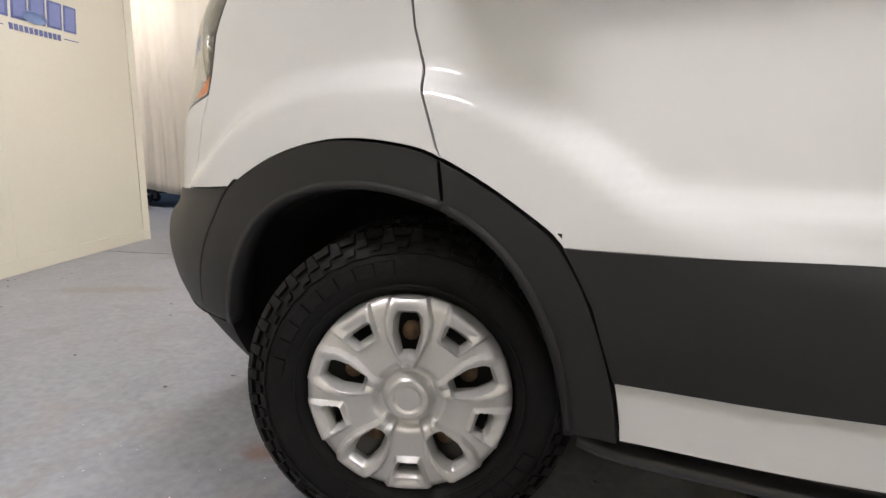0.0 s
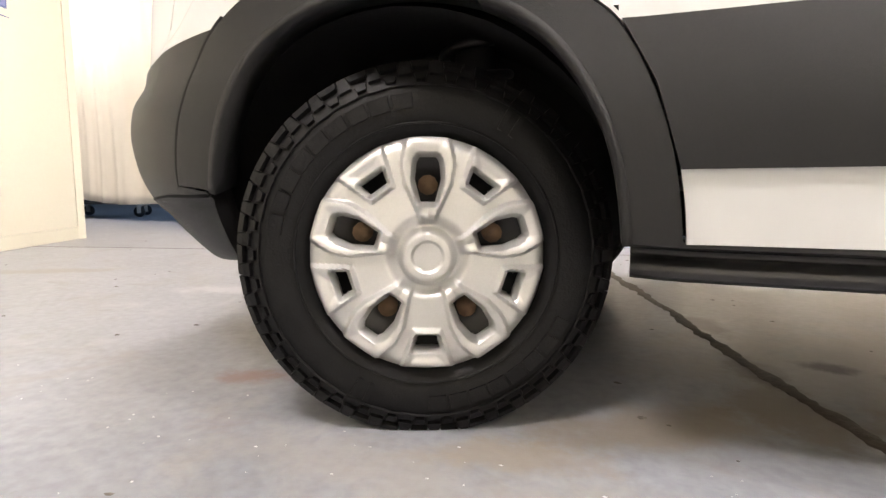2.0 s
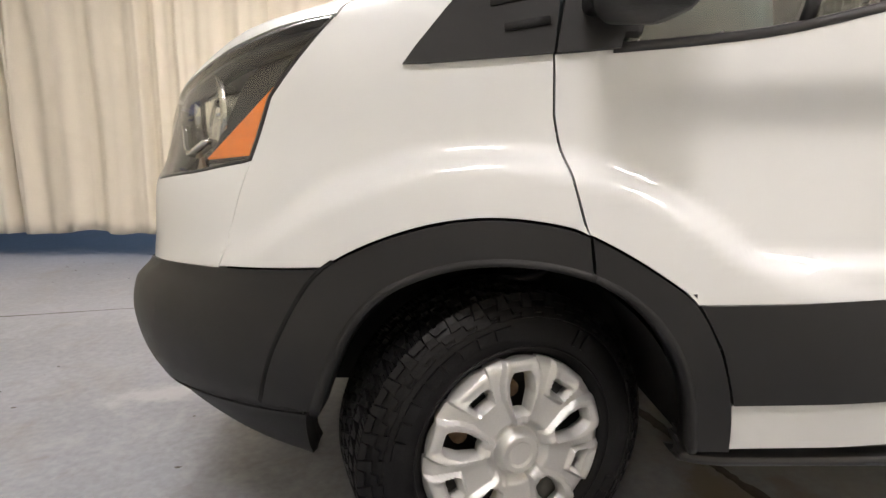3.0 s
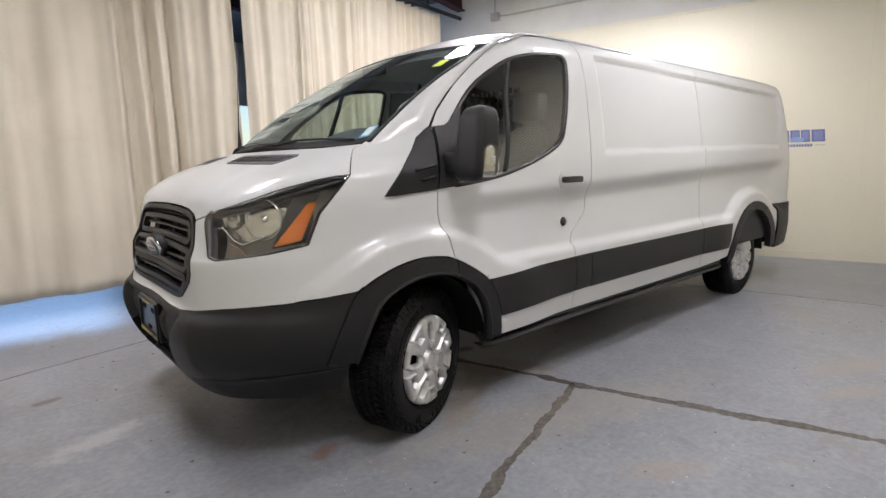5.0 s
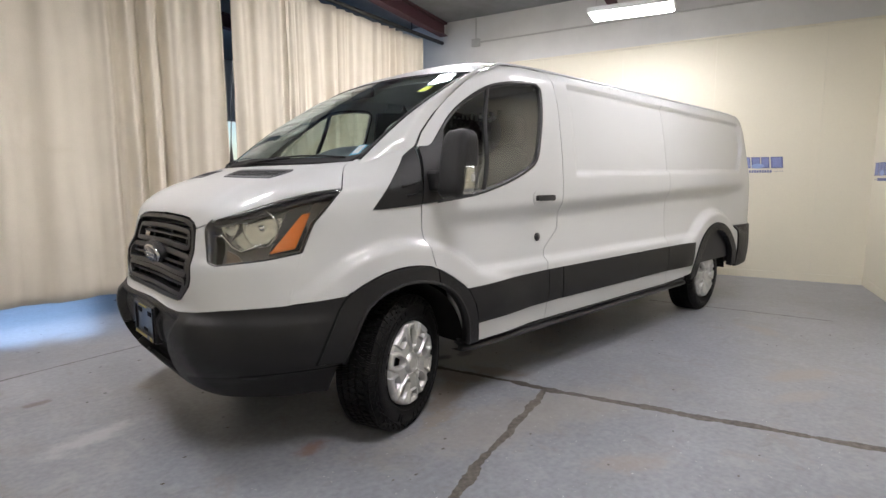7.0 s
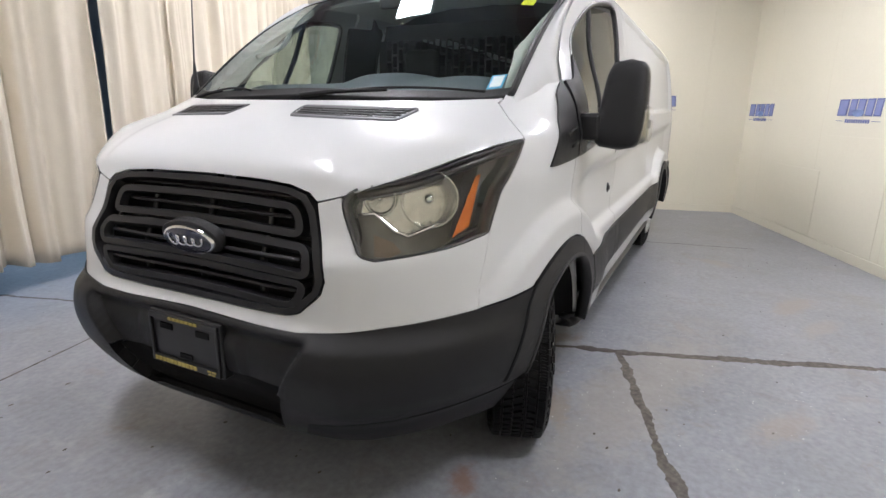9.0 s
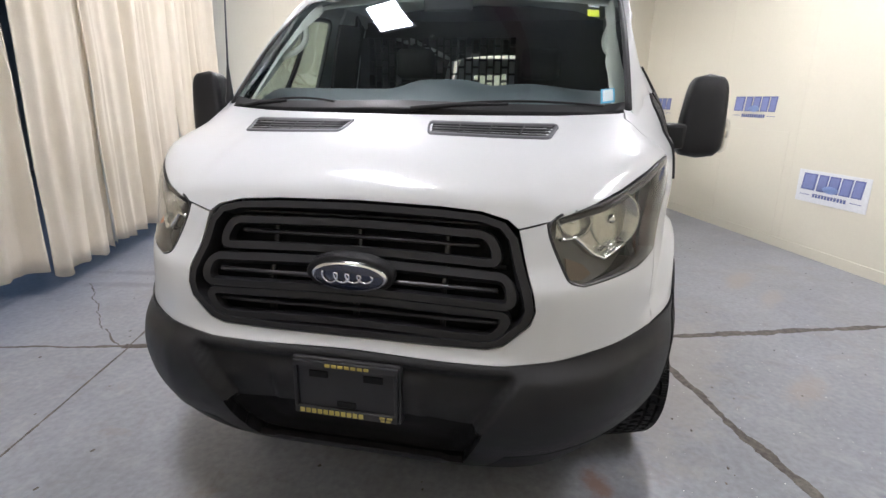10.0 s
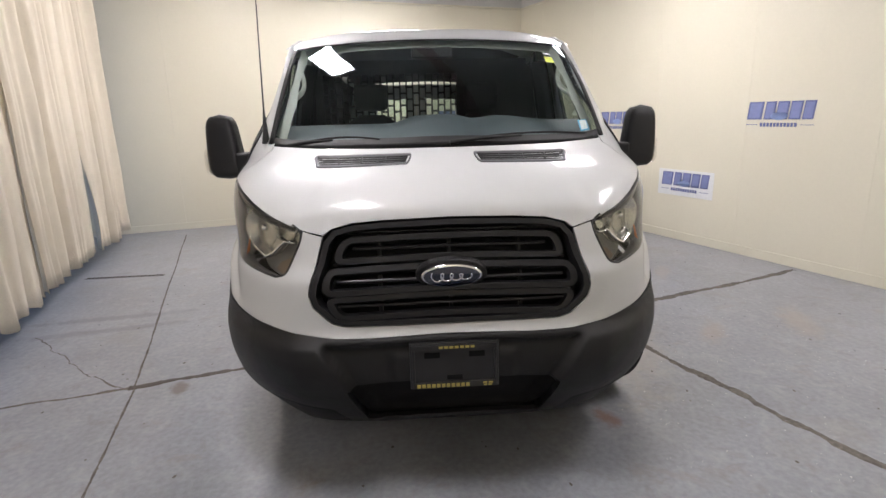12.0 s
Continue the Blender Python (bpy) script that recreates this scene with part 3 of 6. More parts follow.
part("junction_box", wall_piece(on_end, 5.2, 5.34, 3.44, 3.56, 0.0, 0.06, 0.006), GALV, conduit)
part("pipe", tube([on_end(5.27, 3.56, 0.03), on_end(5.27, ROOM_H, 0.03)], 0.012, 8), GALV, conduit)

LAMP_GLOW = glow_material("lamp_diffuser", (1.0, 0.965, 1.0), LAMP_POWER)


def ceiling_lamp(x, y, turn, z):
    root = empty("ceiling_light", pose(x, y, z, 0, 0, turn), "white linear high-bay lamp hung under the ceiling, lit", "ceiling light", "ceiling lights")
    part("housing", box(-0.47, 0.47, -0.20, 0.20, 0.012, 0.07, 0.01), STICKER_WHITE, root)
    part("diffuser", box(-0.445, 0.445, -0.175, 0.175, 0.0, 0.010), LAMP_GLOW, root, "glowing white diffuser")
    for s in (-0.4, 0.4):
        part("wire", tube([(s, 0, 0.07), (s, 0, ROOM_H - z)], 0.004, 5), GALV, root)


# Seen lamps and the added fill lamps are built alike.
for x, y, turn, z in LAMPS:
    ceiling_lamp(x, y, turn, z)


# grit and flakes on the floor by the front wheel
rng = random.Random(9)
for name, mat, count, area, size, label in (("floor_grit", STICKER_WHITE, 420, (-1.6, 1.4, -2.6, -0.9), 0.0018, "scattered white grit on the floor"), ("floor_flakes", CRACK, 260, (-3.2, 4.2, -3.2, 2.6), 0.0055, "scattered dark flakes and chips on the floor")):
    verts, faces = [], []
    for k in range(count):
        cx, cy = rng.uniform(*area[:2]), rng.uniform(*area[2:])
        r = size * rng.uniform(0.5, 1.7)
        a = rng.uniform(0, 6.28)
        base = len(verts)
        for i in range(5):
            t = a + 2 * math.pi * i / 5
            q = r * rng.uniform(0.6, 1.2)
            verts.append((cx + q * math.cos(t) * 1.5, cy + q * math.sin(t), 0.0002))
        verts.append((cx, cy, 0.001 + r * 0.25))
        faces += [(base + i, base + (i + 1) % 5, base + 5) for i in range(5)]
    me = bpy.data.meshes.new(name)
    me.from_pydata(verts, [], faces)
    me.materials.append(mat)
    tagged(new(name, me), label, "grit", "", "stuff")


# ---- the van's skin ----
X0 = 0.3


def curve(table):
    """A smooth curve through (place, value) pairs."""
    xs, ys = (np.array(c, float) for c in zip(*table))
    d = np.diff(ys) / np.diff(xs)
    m = np.r_[d[0], [0 if a * b <= 0 else 2 * a * b / (a + b) for a, b in zip(d, d[1:])], d[-1]]

    def f(v):
        v = min(max(v, xs[0]), xs[-1])
        i = min(int(np.searchsorted(xs, v, "right")) - 1, len(xs) - 2)
        h = xs[i + 1] - xs[i]
        t = (v - xs[i]) / h
        return (ys[i] * (1 + 2 * t) * (1 - t) ** 2 + m[i] * h * t * (1 - t) ** 2 + ys[i + 1] * t * t * (3 - 2 * t) - m[i + 1] * h * t * t * (1 - t))
    grid = [f(v) for v in np.linspace(xs[0], xs[-1], 801)]
    lo, hi = float(xs[0]), float(xs[-1])

    def quick(v):
        u = (min(max(v, lo), hi) - lo) / (hi - lo) * 800
        i = min(int(u), 799)
        return grid[i] + (grid[i + 1] - grid[i]) * (u - i)
    return quick


NOSE = curve([(0.22, -0.86), (0.30, -0.945), (0.36, -0.99), (0.46, -1.033), (0.58, -1.057), (0.64, -1.045), (0.70, -0.998), (0.80, -0.992), (0.885, -0.984), (0.95, -0.950), (1.06, -0.92), (1.12, -0.897), (1.19, -0.85), (1.24, -0.79), (1.27, -0.733), (1.315, -0.615), (1.35, -0.515), (1.375, -0.45), (1.41, -0.36), (1.5, -0.2), (1.6, -0.05)])
WIDE = curve([(0.22, 0.95), (0.34, 0.985), (0.45, 1.005), (0.6, 1.02), (0.75, 1.015), (0.9, 1.01), (1.1, 1.01), (1.2, 1.01), (1.35, 1.0), (1.6, 0.965), (1.75, 0.938), (1.87, 0.905), (1.93, 0.868), (1.97, 0.822), (1.995, 0.78)])
HOOD_BACK = curve([(1.12, 0.0), (1.17, 0.022), (1.21, 0.05), (1.25, 0.075), (1.30, 0.085), (1.36, 0.085), (1.6, 0.085)])
SQUARE = curve([(0.22, 2.65), (0.34, 2.95), (0.5, 3.3), (0.62, 3.3), (0.8, 3.2), (1.1, 3.2), (1.22, 3.1), (1.3, 2.45), (1.4, 2.4), (2.0, 2.5)])


def step(a, b, v):
    t = min(max((v - a) / (b - a), 0.0), 1.0)
    return t * t * (3 - 2 * t)


def relief(x, z):
    """How far the pressed side stands out of its plain form."""
    out = 0.0
    ring = 0.0
    for hub in (-0.07, 3.75):
        r = math.hypot((x - hub) / 1.08, z - 0.33)
        ring = max(ring, 1 - step(0.612, 0.668 + 0.30 * (1 - step(0.66, 0.80, z)), r))
    if z > 0.3:
        out += 0.028 * ring
        out -= 0.014 * (1 - ring) * step(0.72, 0.80, z) * (1 - step(0.98, 1.16, z)) * (1 - step(0.05, 0.45, x)) * step(-0.75, -0.60, x)
    top = 0.03 * (x - 0.5)
    valley = step(0.755, 0.795, z) * (0.8 + 0.2 * step(0.8, 1.0, z)) * (1 - step(1.02 + top, 1.13 + top, z)) * step(0.05, 0.45, x) * (1 - step(4.2, 4.6, x))
    out -= 0.042 * valley * (1 - ring)
    box = min(x - 1.38, 4.50 - x - max(0, 1.6 - z) * 0.6, z - 1.305 - 0.016 * (x - 1.4), 1.895 - 0.016 * (x - 1.4) - z)
    out -= 0.027 * step(0.0, 0.014, box)
    out -= 0.115 * step(1.31, 1.70, z) * (1 - step(0.2, 1.0, x))
    return out


def body(q, z):
    """A place on the outer skin. q runs round the nose (-pi/2 at its middle, 0 beside the front wheel) and then along the left side; z is the height."""
    side = -1.0
    if q < -math.pi / 2:
        q, side = -math.pi - q, 1.0
    w = WIDE(z)
    if q <= 0:
        n, a = SQUARE(z), X0 - NOSE(z)
        c, s = math.sin(-q), math.cos(q)
        r = ((c / a) ** n + (s / w) ** n) ** (-1 / n)
        x, y = X0 - r * c, r * s
        if s > 0.6:
            y += relief(x, z) * step(0.6, 0.8, s)
        if z < 0.69:
            fold = 0.385 + (z - 0.46) * 0.62 - y
            x += 0.042 * step(0.0, 0.020, fold) * (1 - step(0.635, 0.672, z)) * step(0.30, 0.35, z)
            x -= 0.010 * step(0.0, 0.012, 0.235 + (z - 0.46) * 0.10 - y) * (1 - step(0.60, 0.635, z)) * step(0.38, 0.42, z)
            y -= 0.025 * (1 - step(0.24, 0.50, z)) * step(0.30, 0.50, -x) * step(0.45, 0.75, y)
            lower = 0.45 - 0.05 * step(0.0, 0.5, -0.45 - x)
            y -= 0.012 * (1 - step(lower - 0.012, lower, z)) * step(0.5, 0.7, y)
        if 1.1 < z < 1.36:
            x -= 0.014 * (1 - step(0.50, 0.57, y + (z - 1.12) * 0.25)) * step(1.10, 1.15, z) * (1 - step(1.31, 1.355, z))
        if z > 1.12:
            x += HOOD_BACK(z) * (1 - step(0.58, 0.86, y))
        if y < 0.6:
            x += 0.055 * (1 - (y / 0.6) ** 2) * (1 - step(1.12, 1.28, z))
        return x, side * y, z
    x = X0 + q
    y = w + relief(x, z)
    end = 4.90 - 0.10 * step(1.0, 2.0, z)
    if x > end - 0.55:
        y *= max(0.0, 1 - min(1.0, (x - end + 0.55) / 0.55) ** 6) ** (1 / 6)
    return x, side * y, z


def q_side(x, z):
    if x >= X0:
        return x - X0
    n, a, w = SQUARE(z), X0 - NOSE(z), WIDE(z)
    y = w * max(0.0, 1 - (min(1.0, (X0 - x) / a)) ** n) ** (1 / n)
    return -math.atan2(X0 - x, y)


def q_nose(y, z):
    n, a, w = SQUARE(z), X0 - NOSE(z), WIDE(z)
    d = a * max(0.0, 1 - min(1.0, abs(y) / w) ** n) ** (1 / n)
    q = -math.atan2(d, abs(y))
    return q if y <= 0 else -math.pi - q


def thick_line(points, closed=False, longest=0.03):
    """Points set closer together along a polyline."""
    out = []
    pts = list(points)
    pairs = list(zip(pts, pts[1:] + ([pts[0]] if closed else [])))
    for (a, b), (c, d) in pairs:
        k = max(1, int(math.hypot(c - a, d - b) / longest))
        out += [(a + (c - a) * i / k, b + (d - b) * i / k) for i in range(k)]
    if not closed:
        out.append(pts[-1])
    return out


def round_corners(points, r, closed=True, steps=5):
    """A polygon with its corners cut to small arcs."""
    out = []
    n = len(points)
    for i in range(n):
        p, a, b = Vector(points[i]), Vector(points[i - 1]), Vector(points[(i + 1) % n])
        d1, d2 = a - p, b - p
        k = min(r, d1.length * 0.45, d2.length * 0.45)
        s, e = p + d1.normalized() * k, p + d2.normalized() * k
        out += [tuple(s.lerp(p, t).lerp(p.lerp(e, t), t)) for t in span(0, 1, steps)]
    return out


def inset(poly, g):
    """The polygon moved inwards by g."""
    area = sum(a[0] * b[1] - b[0] * a[1] for a, b in zip(poly, poly[1:] + poly[:1]))
    s = 1 if area > 0 else -1
    out = []
    n = len(poly)
    for i in range(n):
        d1 = Vector(poly[i]) - Vector(poly[i - 1])
        d2 = Vector(poly[(i + 1) % n]) - Vector(poly[i])
        m = (Vector((-d1.y, d1.x)).normalized() + Vector((-d2.y, d2.x)).normalized())
        m = m.normalized() if m.length > 1e-6 else Vector((0, 0))
        out.append((poly[i][0] + m.x * g * s, poly[i][1] + m.y * g * s))
    return out


def clip_cell(poly, u0, u1, v0, v1):
    """The part of a polygon inside one cell."""
    for axis, bound, keep_low in ((0, u0, False), (0, u1, True), (1, v0, False), (1, v1, True)):
        out = []
        if not poly:
            return []
        prev = poly[-1]
        pin = prev[axis] <= bound if keep_low else prev[axis] >= bound
        for cur in poly:
            cin = cur[axis] <= bound if keep_low else cur[axis] >= bound
            if cin != pin:
                a, b = (prev, cur) if prev <= cur else (cur, prev)
                t = (bound - a[axis]) / (b[axis] - a[axis])
                p = [a[0] + (b[0] - a[0]) * t, a[1] + (b[1] - a[1]) * t]
                p[axis] = bound
                out.append(tuple(p))
            if cin:
                out.append(cur)
            prev, pin = cur, cin
        poly = out
    return poly


def patch(poly, f, cell=0.02, lift=0.0, rim=0.012, normal=None):
    """A pressed sheet: the part of the surface f(u, v) inside a polygon, lifted off it, with its edges turned in by rim."""
    poly = [tuple(p) for p in poly]
    us, vs = np.array(poly).T
    u0, v0 = math.floor(us.min() / cell) * cell - cell * 0.37, math.floor(vs.min() / cell) * cell - cell * 0.41
    nu, nv = int((us.max() - u0) / cell) + 2, int((vs.max() - v0) / cell) + 2
    gu, gv = u0 + cell * np.arange(nu + 1), v0 + cell * np.arange(nv + 1)
    touched = np.zeros((nu, nv), bool)
    for (a, b), (c, d) in zip(poly, poly[1:] + poly[:1]):
        k = max(2, int(math.hypot(c - a, d - b) / cell * 40))
        t = np.linspace(0, 1, k + 1)
        touched[((a + (c - a) * t - u0) / cell).astype(int).clip(0, nu - 1), ((b + (d - b) * t - v0) / cell).astype(int).clip(0, nv - 1)] = True
    cu, cv = np.meshgrid(gu[:-1] + cell / 2, gv[:-1] + cell / 2, indexing="ij")
    inside = np.zeros((nu, nv), bool)
    for (a, b), (c, d) in zip(poly, poly[1:] + poly[:1]):
        if b != d:
            inside ^= ((b > cv) != (d > cv)) & (cu < (c - a) * (cv - b) / (d - b) + a)
    bm = bmesh.new()
    made, uv = {}, []

    def vert(p):
        key = (round(p[0], 5), round(p[1], 5))
        if key not in made:
            made[key] = bm.verts.new((p[0], p[1], 0))
            uv.append(p)
        return made[key]
    for i in range(nu):
        for j in range(nv):
            if touched[i, j]:
                ring = clip_cell(poly, gu[i], gu[i + 1], gv[j], gv[j + 1])
            elif inside[i, j]:
                ring = [(gu[i], gv[j]), (gu[i + 1], gv[j]), (gu[i + 1], gv[j + 1]), (gu[i], gv[j + 1])]
            else:
                continue
            vv = []
            for p in ring:
                w = vert(p)
                if not vv or vv[-1] is not w:
                    vv.append(w)
            if len(vv) > 1 and vv[0] is vv[-1]:
                vv.pop()
            if len(vv) > 2 and len(set(vv)) == len(vv):
                try:
                    bm.faces.new(vv)
                except ValueError:
                    pass
    bmesh.ops.delete(bm, geom=[v for v in bm.verts if not v.link_faces], context="VERTS")
    h = 0.004
    edges = [e for e in bm.edges if len(e.link_faces) == 1]
    inner = {}
    for v in list(bm.verts):
        a, b = v.co.x, v.co.y
        p = Vector(f(a, b))
        if normal:
            n = Vector(normal(a, b))
        else:
            n = (Vector(f(a + h, b)) - Vector(f(a - h, b))).cross(Vector(f(a, b + h)) - Vector(f(a, b - h)))
            n = n.normalized() if n.length > 1e-12 else Vector((0, -1, 0))
        v.co = p + n * lift
        inner[v] = (p + n * lift, p + n * (lift - rim))
    if rim:
        top, low = {}, {}
        for e in edges:
            for v in e.verts:
                if v not in top:
                    top[v], low[v] = bm.verts.new(inner[v][0]), bm.verts.new(inner[v][1])
            a, b = e.verts
            bm.faces.new((top[a], top[b], low[b], low[a]))
    bmesh.ops.recalc_face_normals(bm, faces=bm.faces)
    return bm


def mirrored(bm):
    bm = bm.copy()
    bmesh.ops.scale(bm, vec=(1, -1, 1), verts=bm.verts)
    bmesh.ops.reverse_faces(bm, faces=bm.faces)
    return bm


def qz(points):
    """Side points (x, z), or nose points given as ('y', y, z), as skin coordinates."""
    return [(q_nose(p[1], p[2]), p[2]) if p[0] == "y" else (q_side(*p), p[1]) for p in points]


def skin(points, gap=0.0, lift=0.0, rim=0.014, cell=0.02, smooth_r=0.0):
    poly = qz(points)
    if smooth_r:
        poly = round_corners(poly, smooth_r)
    poly = thick_line(poly, True)
    if gap:
        poly = inset(poly, gap)
    return patch(poly, body, cell, lift, rim)


def bar(path, width, lift, depth, closed=False, f=None):
    """A bar of box section laid along a path on the skin."""
    f = f or body
    n = len(path)
    bm = bmesh.new()
    rows = []
    for i in range(n):
        a = Vector(path[i - 1] if (i or closed) else path[i])
        b = Vector(path[(i + 1) % n] if (i < n - 1 or closed) else path[i])
        t = (b - a).normalized()
        s = Vector((-t.y, t.x)) * width / 2
        u, v = path[i]
        e = 0.004
        nn = (Vector(f(u + e, v)) - Vector(f(u - e, v))).cross(Vector(f(u, v + e)) - Vector(f(u, v - e))).normalized()
        row = []
        for k, o in ((-1, lift - depth), (-0.72, lift), (0.72, lift), (1, lift - depth)):
            row.append(bm.verts.new(Vector(f(u + s.x * k, v + s.y * k)) + nn * o))
        rows.append(row)
    for r, q in list(zip(rows, rows[1:])) + ([(rows[-1], rows[0])] if closed else []):
        for k in range(4):
            bm.faces.new((r[k], r[(k + 1) % 4], q[(k + 1) % 4], q[k]))
    if not closed:
        bm.faces.new(rows[0][::-1]), bm.faces.new(rows[-1])
    bmesh.ops.recalc_face_normals(bm, faces=bm.faces)
    return bm


van = empty("cargo_van", Matrix.Identity(4), "white low-roof cargo van with dark plastic bumpers on concrete floor", "van")


def both(name, bm, mat, parent=None, label="", smooth=True):
    """A part for the left side and its mirror image on the right."""
    other = mirrored(bm)
    p, r = parent if isinstance(parent, tuple) else (van, van)
    return part(name, bm, mat, p, label, smooth), part(name, other, mat, r, label, smooth)


def smooth_line(points, k=5):
    """A rounded line through points, k steps from one to the next."""
    out = []
    n = len(points)
    for i in range(n - 1):
        p0, p1, p2, p3 = (Vector(points[min(max(j, 0), n - 1)]) for j in (i - 1, i, i + 1, i + 2))
        for t in span(0, 1, k)[:-1]:
            out.append(tuple(0.5 * (2 * p1 + (p2 - p0) * t + (2 * p0 - 5 * p1 + 4 * p2 - p3) * t * t + (3 * p1 - p0 - 3 * p2 + p3) * t ** 3)))
    return out + [tuple(points[-1])]


ARCH_OUT = smooth_line([(-0.545, 0.462), (-0.512, 0.575), (-0.457, 0.68), (-0.405, 0.756), (-0.29, 0.815), (-0.175, 0.85), (-0.06, 0.86), (0.056, 0.845), (0.098, 0.829), (0.179, 0.79), (0.262, 0.738), (0.312, 0.7), (0.364, 0.61), (0.403, 0.49), (0.416, 0.385)])
ARCH_IN = smooth_line([(-0.428, 0.452), (-0.385, 0.585), (-0.338, 0.658), (-0.29, 0.715), (-0.17, 0.768), (-0.061, 0.779), (0.03, 0.772), (0.113, 0.75), (0.18, 0.716), (0.235, 0.67), (0.28, 0.605), (0.31, 0.54), (0.33, 0.46), (0.338, 0.385)])


def eased(points, passes=6):
    """The same line with its small kinks smoothed away."""
    for _ in range(passes):
        points = [points[0]] + [tuple((a + 2 * b + c) / 4 for a, b, c in zip(p, q, r)) for p, q, r in zip(points, points[1:], points[2:])] + [points[-1]]
    return points


ARCH_OUT, ARCH_IN = eased(ARCH_OUT), eased(ARCH_IN)
OUT_F, OUT_D = ARCH_OUT[:41], ARCH_OUT[40:]
IN_F, IN_D = ARCH_IN[:36], ARCH_IN[35:]
SEAM = [(0.098, 0.829), (0.090, 0.850), (0.042, 1.000), (0.031, 1.046), (0.024, 1.155)]
HEAD_REAR = [(-0.564, 0.954), (-0.54, 1.01), (-0.512, 1.081), (-0.376, 1.231)]
HEAD_TOP = [(-0.376, 1.231), (-0.44, 1.224), (-0.502, 1.211), (-0.631, 1.176), (-0.755, 1.128), ("y", -0.588, 1.100)]
HEAD_IN = [("y", a, b) for a, b in smooth_line([(-0.588, 1.100), (-0.563, 1.080), (-0.558, 1.045), (-0.598, 0.958), (-0.625, 0.917), (-0.668, 0.903)], 4)]
HEAD_LOW = [("y", -0.668, 0.903), (-0.705, 0.927), (-0.564, 0.954)]
GRILLE = [("y", 0.0, 1.106), ("y", -0.25, 1.102), ("y", -0.37, 1.095), ("y", -0.44, 1.076), ("y", -0.478, 1.035), ("y", -0.53, 0.885), ("y", -0.538, 0.84), ("y", -0.525, 0.80), ("y", -0.455, 0.737), ("y", -0.41, 0.724), ("y", -0.2, 0.720), ("y", 0.0, 0.718)]
BUMP_TOP = [("y", 0.0, 0.682), ("y", -0.30, 0.680), ("y", -0.45, 0.682), ("y", -0.575, 0.695), ("y", -0.70, 0.712), ("y", -0.80, 0.722), (-0.64, 0.732), (-0.405, 0.752)]


# wings, hood, nose
both("front_wing", skin(OUT_F[15:] + SEAM[1:] + [(-0.247, 1.136), (-0.026, 1.376), (0.060, 1.436), (0.0, 1.456), (-0.10, 1.415), (-0.20, 1.385), (-0.243, 1.362), (-0.285, 1.343)] + HEAD_REAR[::-1] + [(-0.640, 0.735)], 0.0016, cell=0.0165), PAINT, label="white painted front wing")
both("shut_line", bar(thick_line(qz(SEAM)), 0.03, -0.012, 0.02), DARK, label="dark shut line ahead of the door")
both("wing_seam", bar(thick_line(qz([(-0.640, 0.735), (-0.564, 0.954)])), 0.014, -0.0015, 0.01), PAINT, label="fine seam between wing and bumper skin")
both("trim_gap", bar(thick_line(qz(OUT_F[:17])), 0.012, 0.0080, 0.03), DARK, label="dark gap between bumper and arch trim")
hood_left = [("y", 0.0, 1.110), ("y", -0.25, 1.106), ("y", -0.37, 1.099), ("y", -0.445, 1.080), ("y", -0.476, 1.0565), ("y", -0.556, 1.0768)]
hood_edge = [(-0.755, 1.132), (-0.631, 1.181), (-0.502, 1.216), (-0.376, 1.234), (-0.285, 1.344), (-0.243, 1.363)]
cowl = [("y", -0.78, 1.362), ("y", -0.56, 1.352), ("y", -0.30, 1.350), ("y", 0.0, 1.349)]
half = qz(hood_left) + qz(hood_edge) + qz(cowl[1:])
full = half[:-1] + [(-math.pi - a, b) for a, b in reversed(half)][:-1]
both("shut_line", bar(thick_line(qz(hood_edge[3:])), 0.016, -0.012, 0.02), DARK, label="dark shut line beside the hood")
hood = part("hood", patch(inset(thick_line(full, True), 0.0022), body, 0.0165, 0.0, 0.014), PAINT, van, "white painted hood", True)
lower = qz([("y", 0.0, 0.684)] + BUMP_TOP[1:-1]) + qz([(-0.640, 0.735), (-0.564, 0.954)]) + qz(HEAD_LOW[::-1]) + qz([p for p in HEAD_IN[:0:-1] if p[2] < 1.05][1:]) + qz([("y", -0.552, 1.074), ("y", -0.478, 1.054)] + GRILLE[5:])
lower = lower + [(-math.pi - a, b) for a, b in reversed(lower)][1:-1]
part("front_fascia", patch(inset(thick_line(lower, True), 0.001), body, 0.0165, 0.0, 0.014), PAINT, van, "white painted upper bumper skin", True)

# bumper
def broad(q, z):
    """The skin's outward direction, averaged over a hand's width."""
    n = (Vector(body(q + 0.07, z)) - Vector(body(q - 0.07, z))).cross(Vector(body(q, z + 0.05)) - Vector(body(q, z - 0.05)))
    return n.normalized()


bump_half = qz(BUMP_TOP + OUT_F[15::-1] + [(-0.452, 0.452), (-0.456, 0.30), (-0.60, 0.285), ("y", -0.80, 0.285), ("y", -0.55, 0.290), ("y", -0.345, 0.294), ("y", -0.345, 0.320), ("y", -0.350, 0.334), ("y", -0.412, 0.478), ("y", -0.385, 0.488), ("y", -0.20, 0.502), ("y", 0.0, 0.504)])
bump_full = bump_half + [(-math.pi - a, b) for a, b in reversed(bump_half)][1:-1]
part("front_bumper", patch(inset(thick_line(bump_full, True), 0.0002), body, 0.011, 0.006, 0.048, broad), PLASTIC, van, "dark grey textured plastic bumper cover", True)
lip = [(q_nose(y, z), z) for y, z in [(0.345, 0.294), (0.345, 0.320)] + [(y, 0.318) for y in span(0.30, -0.30, 8)] + [(-0.345, 0.320), (-0.345, 0.294)] + [(y, 0.292) for y in span(-0.30, 0.30, 8)]]
